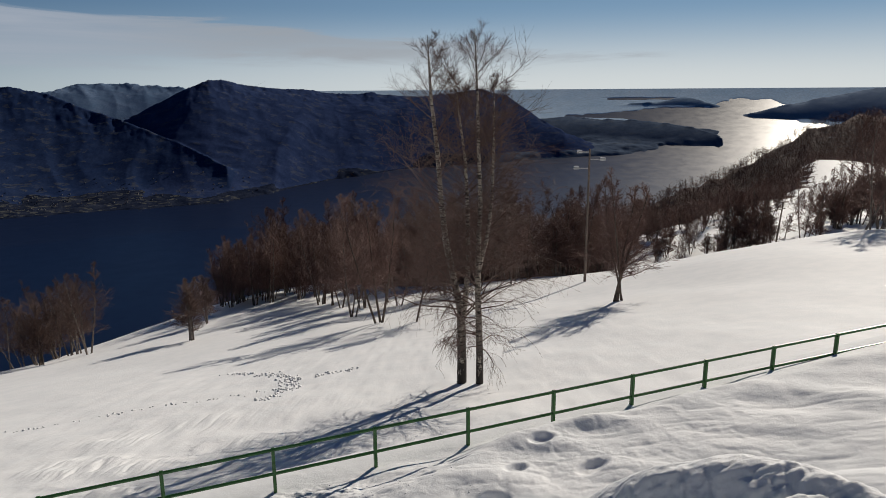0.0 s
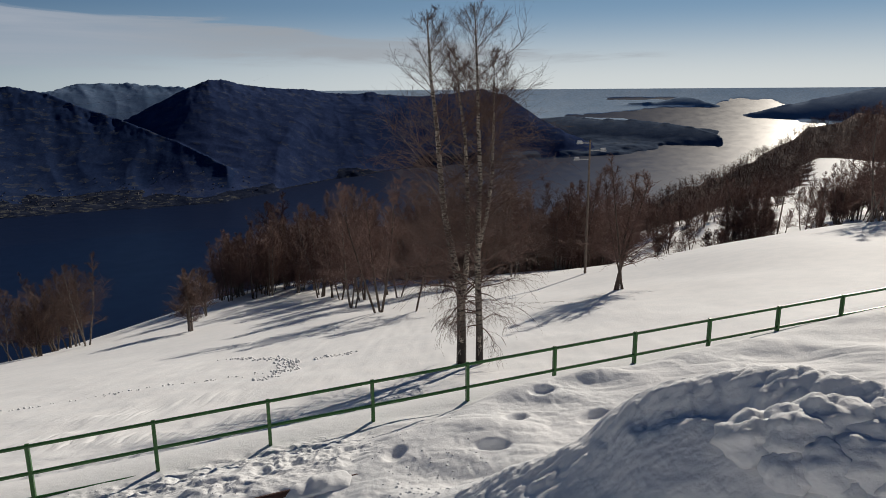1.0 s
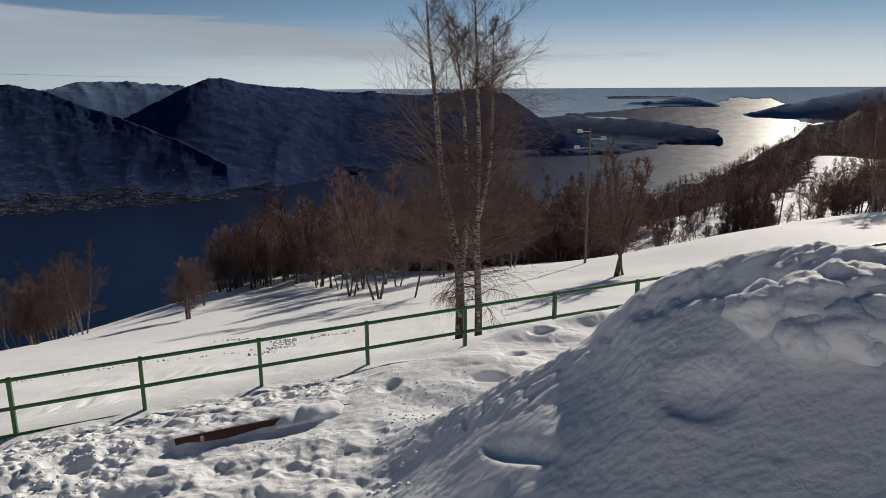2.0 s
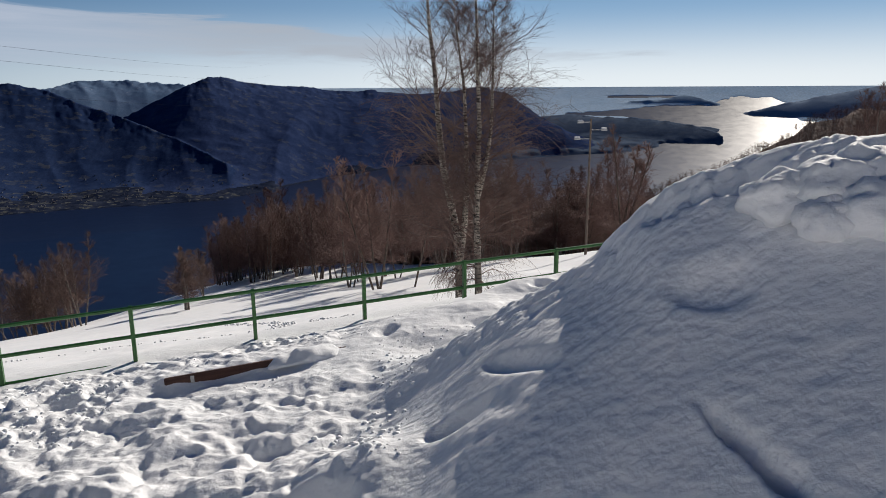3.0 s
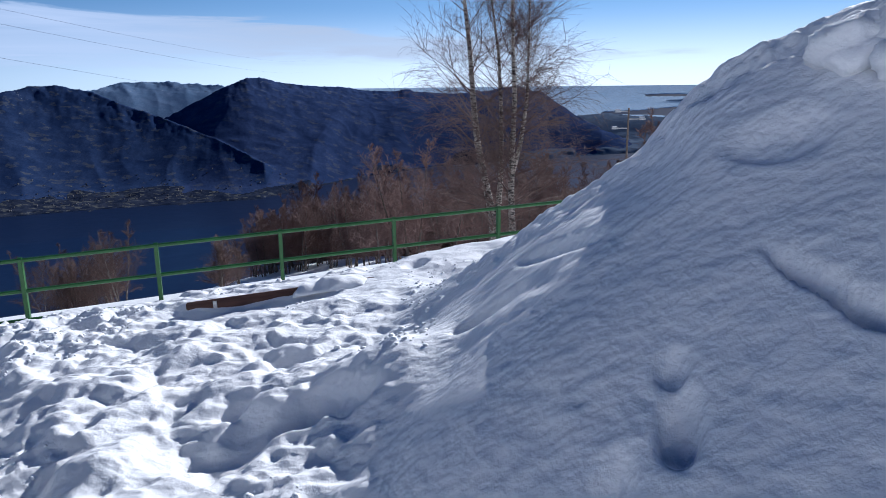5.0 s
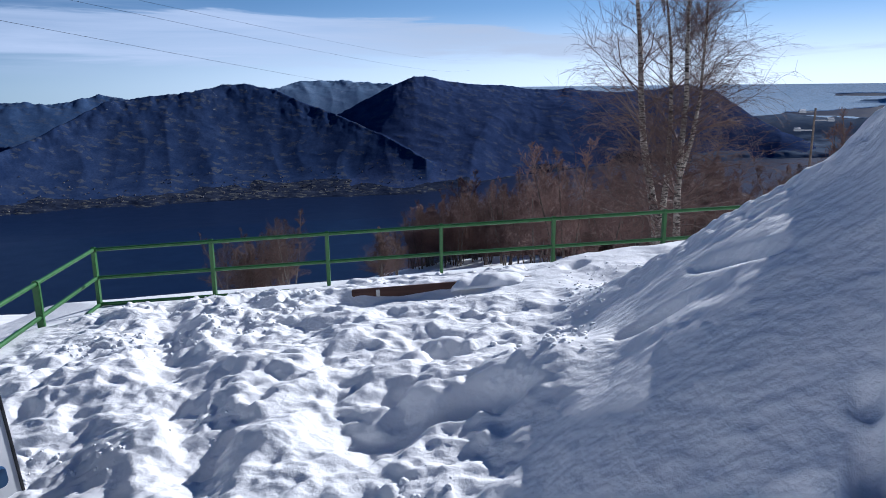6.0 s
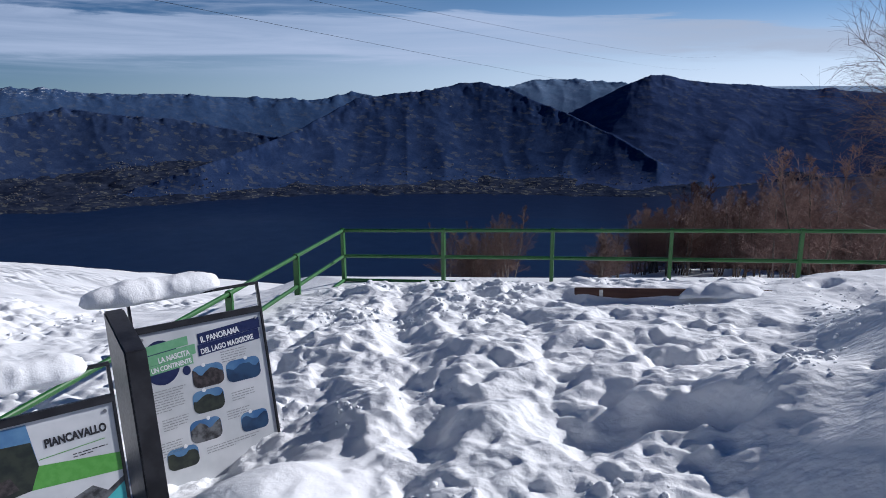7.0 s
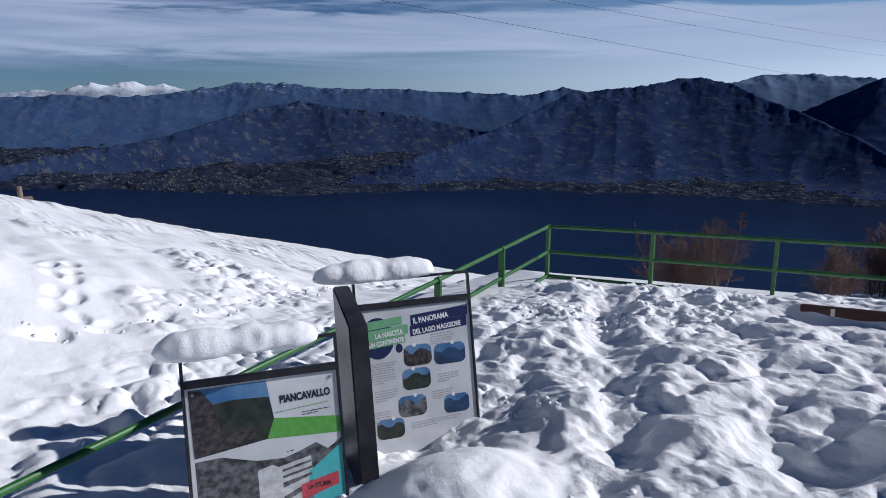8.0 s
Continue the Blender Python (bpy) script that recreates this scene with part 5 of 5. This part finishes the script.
# ---- bench half buried in snow ----
def build_bench():
    a, b = Vector((-3.52, 9.2, 0.10)), Vector((-1.1, 10.02, 0.24))
    root = new("bench")
    root.location = (a + b) / 2 - Vector((0, 0, 0.4))
    inv = Matrix.Translation(-root.location)
    d = (b - a).normalized()
    side = Vector((d.y, -d.x, 0)).normalized()
    upv = d.cross(side) * -1
    ln = (b - a).length
    m = Matrix(((d.x, side.x, upv.x, a.x), (d.y, side.y, upv.y, a.y), (d.z, side.z, upv.z, a.z), (0, 0, 0, 1)))
    part("back_plank", box_mesh("back_plank", (0, -0.02, -0.13), (ln, 0.035, 0.02), PLANK, 0.012), root, "dark brown plank", at=inv @ m)
    part("lower_plank", box_mesh("lower_plank", (0.1, -0.03, -0.32), (ln, 0.02, -0.19), PLANK, 0.012), root, "dark brown plank", at=inv @ m)
    part("seat_plank", box_mesh("seat_plank", (0.1, 0.06, -0.46), (ln, 0.40, -0.42), PLANK, 0.01), root, at=inv @ m)
    for x in (0.36, ln - 0.4):
        part("bracket", box_mesh("bracket", (x - 0.025, -0.03, -0.6), (x + 0.025, 0.041, 0.0), GREY, 0.004), root, "grey metal bracket", at=inv @ m)
    tagged(root, "dark brown wooden bench sunk in deep snow near the fence", "bench")
    # cap of snow over its further half
    verts, faces, n, k = [], [], 40, 14
    for i in range(n):
        f = i / (n - 1)
        e = max(1 - abs(2 * f - 1) ** 4, 0) ** 0.5
        for j in range(k):
            t = math.pi * j / (k - 1)
            w = 1 + 0.2 * float(vnoise(np.array([f * 7]), np.array([j * 0.3]), 88)[0])
            verts.append((1.35 + f * 1.12, 0.24 * e * math.cos(t) * w + 0.03, -0.12 + (0.10 + 0.10 * math.sin(t)) * e * w))
    for i in range(n - 1):
        for j in range(k - 1):
            faces.append((i * k + j, (i + 1) * k + j, (i + 1) * k + j + 1, i * k + j + 1))
    cap = new("snow_drift", mesh_of("snow_drift", verts, faces, SNOW))
    cap.matrix_basis = m
    tagged(cap, "rounded snow cap lying on the buried bench", "snow")


build_bench()


# ---- poles, lamps and cables ----
def build_flood_pole():
    x, y = 17.4, 80.5
    z = ground_z(x, y)
    top = 0.35 - z
    root = new("floodlight_pole")
    root.location = (x, y, z)
    part("mast", tube_mesh("mast", [(np.array([(0, 0, -0.5), (0, 0, top * 0.5), (0, 0, top)]), (0.16, 0.13, 0.10), 10)], POLE), root)
    for dx, dz in ((-1.2, -0.35), (-1.5, -2.2), (1.5, -1.2)):
        part("arm", tube_mesh("arm", [(np.array([(0, 0, top + dz), (dx, 0, top + dz)]), (0.06, 0.06), 6)], GREY), root)
        lamp = part("floodlight", box_mesh("floodlight", (dx - 0.35, -0.25, top + dz - 0.12), (dx + 0.35, 0.25, top + dz + 0.12), GREY, 0.04), root, "grey floodlight housing")
        part("snow", box_mesh("snow", (dx - 0.33, -0.23, top + dz + 0.12), (dx + 0.33, 0.23, top + dz + 0.24), SNOW, 0.06), lamp, "little cap of snow")
    tagged(root, "tall mast with three floodlights beyond the bare trees", "street lamp")


def build_line_pole():
    x, y = 67.5, 137.0
    z = ground_z(x, y)
    root = new("utility_pole")
    root.location = (x, y, z)
    part("mast", tube_mesh("mast", [(np.array([(0, 0, -0.5), (0.5, 0, 5.5), (0.9, 0, 10.5)]), (0.19, 0.16, 0.13), 8)], POLE), root)
    part("cross_arm", tube_mesh("cross_arm", [(np.array([(-0.4, 0, 10.4), (1.9, 0, 10.5)]), (0.09, 0.09), 6)], POLE), root)
    part("cross_arm", tube_mesh("cross_arm", [(np.array([(-2.2, 0, 8.4), (1.4, 0, 9.2)]), (0.08, 0.08), 6)], POLE), root)
    tagged(root, "weathered wooden pole leaning on the snow slope", "pole")


def build_cables():
    d = Vector((-0.174, 0.985, 0))
    left = Vector((-0.985, -0.174, 0))
    for off, z0, slope in ((10.75, 4.83, -0.037), (10.6, 5.02, -0.0035), (10.6, 5.12, 0.011)):
        pts = []
        for k in range(25):
            s = -60 + 260 * k / 24
            pts.append(left * off + d * s + Vector((0, 0, z0 + slope * s + 0.00012 * (s - 40) ** 2)))
        o = pts[12].copy()
        ob = new("cable", tube_mesh("cable", [(np.array([tuple(p - o) for p in pts]), np.full(25, 0.0042), 5)], CABLE))
        ob.location = o
        tagged(ob, "thin dark overhead cable crossing the sky", "cable", "overhead cables")


def build_stake():
    x, y = -41.0, 6.2
    root = new("marker_post")
    root.location = (x, y, ground_z(x, y))
    part("stake", tube_mesh("stake", [(np.array([(0, 0, -0.4), (0.02, 0, 0.3), (0.0, 0, 0.72)]), (0.14, 0.13, 0.11), 8)], POLE), root)
    part("foot", box_mesh("foot", (-0.1, -0.35, -0.1), (0.1, 0.55, 0.16), POLE, 0.03), root)
    tagged(root, "short brown wooden post in the snow", "post")


build_flood_pole()
build_line_pole()
build_cables()
build_stake()


# ---- villages on the far shore ----
def build_villages():
    rng = np.random.default_rng(12)
    wall = mottled("house walls", (0.10, 0.10, 0.115), (0.22, 0.215, 0.22), 0.02, 0.9, bump=0)
    roof = mottled("tiled roofs", (0.08, 0.055, 0.055), (0.13, 0.09, 0.085), 0.02, 0.9, bump=0)
    spots = []
    for az0, az1, e0, e1, n in ((-76.5, -64, -8.0, -6.1, 300), (-83, -77, -6.8, -5.2, 50), (-62, -50, -8.2, -6.6, 80), (-50, -22, -8.3, -7.2, 170), (-34, -12, -8.2, -6.2, 100), (-60, -56, -6.5, -5.9, 60), (-80, -45, -5.5, -2.8, 50)):
        spots += [(rng.uniform(az0, az1), rng.uniform(e0, e1) if rng.random() < 0.5 else e0 + (e1 - e0) * abs(rng.normal(0, .3))) for k in range(n)]
    verts, faces, sl = [], [], []
    for az, el in spots:
        r = float(range_at(el))
        z = float(far_height(az, r))
        if z < lake_z(np.array(r)) + 1.0 or z > lake_z(np.array(r)) + 75:
            continue
        x, y = r * math.sin(radians(az)), r * math.cos(radians(az))
        w, dpt, h, a = rng.uniform(1.1, 2.5), rng.uniform(1.0, 2.0), rng.uniform(1.2, 2.2), rng.uniform(0, math.pi)
        c, s = math.cos(a), math.sin(a)
        b = len(verts)
        for u, v, q in ((-1, -1, -2), (1, -1, -2), (1, 1, -2), (-1, 1, -2), (-1, -1, h), (1, -1, h), (1, 1, h), (-1, 1, h), (-1, 0, h * 1.5), (1, 0, h * 1.5)):
            verts.append((x + (u * c * w - v * s * dpt), y + (u * s * w + v * c * dpt), z + q))
        for f, m in (((0, 1, 5, 4), 0), ((1, 2, 6, 9, 5), 0), ((2, 3, 7, 6), 0), ((3, 0, 4, 8, 7), 0), ((4, 5, 9, 8), 1), ((6, 7, 8, 9), 1)):
            faces.append(tuple(b + i for i in f))
            sl.append(m)
    tagged(new("villages", mesh_of("villages", verts, faces, [wall, roof], False, sl)), "pale houses of lakeside villages scattered over the far shore", "houses", kind="stuff")


build_villages()


# ---- clods and footprints on the open slope ----
def build_clods():
    rng = np.random.default_rng(21)
    spots = []
    def trail(pts, n, spread, size):
        pts = np.array(pts, float)
        for k in range(n):
            f = rng.uniform(0, len(pts) - 1.001)
            i = int(f)
            p = pts[i] + (pts[i + 1] - pts[i]) * (f - i)
            spots.append((p[0] + rng.normal(0, spread), p[1] + rng.normal(0, spread), size * rng.uniform(0.5, 1.3)))
    trail([(-13.4, 41.5), (-10.5, 40), (-8.6, 37), (-7.7, 33.4), (-8.2, 30.5)], 150, 0.35, 0.10)
    trail([(-12.4, 41.0), (-9.6, 39.2), (-7.9, 36), (-7.2, 33.0)], 90, 0.2, 0.10)
    trail([(-6.8, 36.4), (-5.6, 37.5), (-4.6, 38.0)], 45, 0.25, 0.10)
    trail([(-19, 28), (-14, 31), (-9, 33)], 70, 0.25, 0.07)
    trail([(-8.8, 1.5), (-9.0, 2.7), (-9.6, 4.2), (-11, 6.4), (-13.5, 8.2)], 40, 0.18, 0.04)
    verts, faces = [], []
    for x, y, s in spots:
        z = ground_z(x, y)
        b = len(verts)
        for k in range(6):
            a = k * math.pi / 3 + rng.uniform(-0.3, 0.3)
            verts.append((x + s * math.cos(a) * rng.uniform(0.7, 1.2), y + s * math.sin(a) * rng.uniform(0.7, 1.2), z - 0.06))
        for k in range(6):
            a = k * math.pi / 3 + rng.uniform(-0.3, 0.3)
            verts.append((x + 0.6 * s * math.cos(a), y + 0.6 * s * math.sin(a), z + s * rng.uniform(0.35, 0.8)))
        for k in range(6):
            q = (k + 1) % 6
            faces.append((b + k, b + q, b + 6 + q, b + 6 + k))
        faces.append(tuple(b + 6 + k for k in range(6)))
    tagged(new("snow_clods", mesh_of("snow_clods", verts, faces, SNOW)), "loose snow clods along footprints on the open slope", "snow", kind="stuff")


build_clods()


def build_crumbs():
    """Loose broken snow all over the trodden terrace."""
    rng = np.random.default_rng(33)
    n = 6500
    x, y = rng.uniform(-8.6, 0.9, n), rng.uniform(2.2, 12.4, n)
    rel = (x - FENCE_A[0]) * FENCE_U[1] - (y - FENCE_A[1]) * FENCE_U[0]
    leg = (x - FENCE_A[0]) * -LEG_U[1] + (y - FENCE_A[1]) * LEG_U[0]
    ok = (rel > 0.15) & (leg > 0.15) & (mound(x, y) < terrace(x, y) + 0.35) & (vnoise(x / 1.1, y / 0.9, 48) > -0.05)
    ok &= np.hypot(x + 3.9, y - 3.8) > 0.9
    ok &= rng.random(n) < 0.25 + 0.75 * ramp(rel, 1.2, 3.2)
    x, y, rel = x[ok], y[ok], rel[ok]
    z = height(x, y)
    size = (0.012 + 0.032 * rng.random(len(x)) ** 2.6) * (0.45 + 0.55 * ramp(rel - 0.5 * x, 2.6, 5.5))
    verts, faces = [], []
    for px, py, pz, s in zip(x, y, z, size):
        b = len(verts)
        turn, flat = rng.uniform(0, 6.3), rng.uniform(0.6, 1.0)
        for ring, up in ((0.9, -0.6), (1.0, 0.1), (0.65, 0.6)):
            for k in range(5):
                a = turn + k * 1.2566
                q = s * ring * rng.uniform(0.75, 1.2)
                verts.append((px + q * math.cos(a), py + q * flat * math.sin(a), pz + s * up * rng.uniform(0.8, 1.15)))
        for g in (0, 5):
            for k in range(5):
                q = (k + 1) % 5
                faces.append((b + g + k, b + g + q, b + g + 5 + q, b + g + 5 + k))
        faces.append(tuple(b + 10 + k for k in range(5)))
    tagged(new("snow_crumbs", mesh_of("snow_crumbs", verts, faces, SNOW)), "crumbled snow lumps strewn over the trodden terrace", "snow", kind="stuff")


build_crumbs()
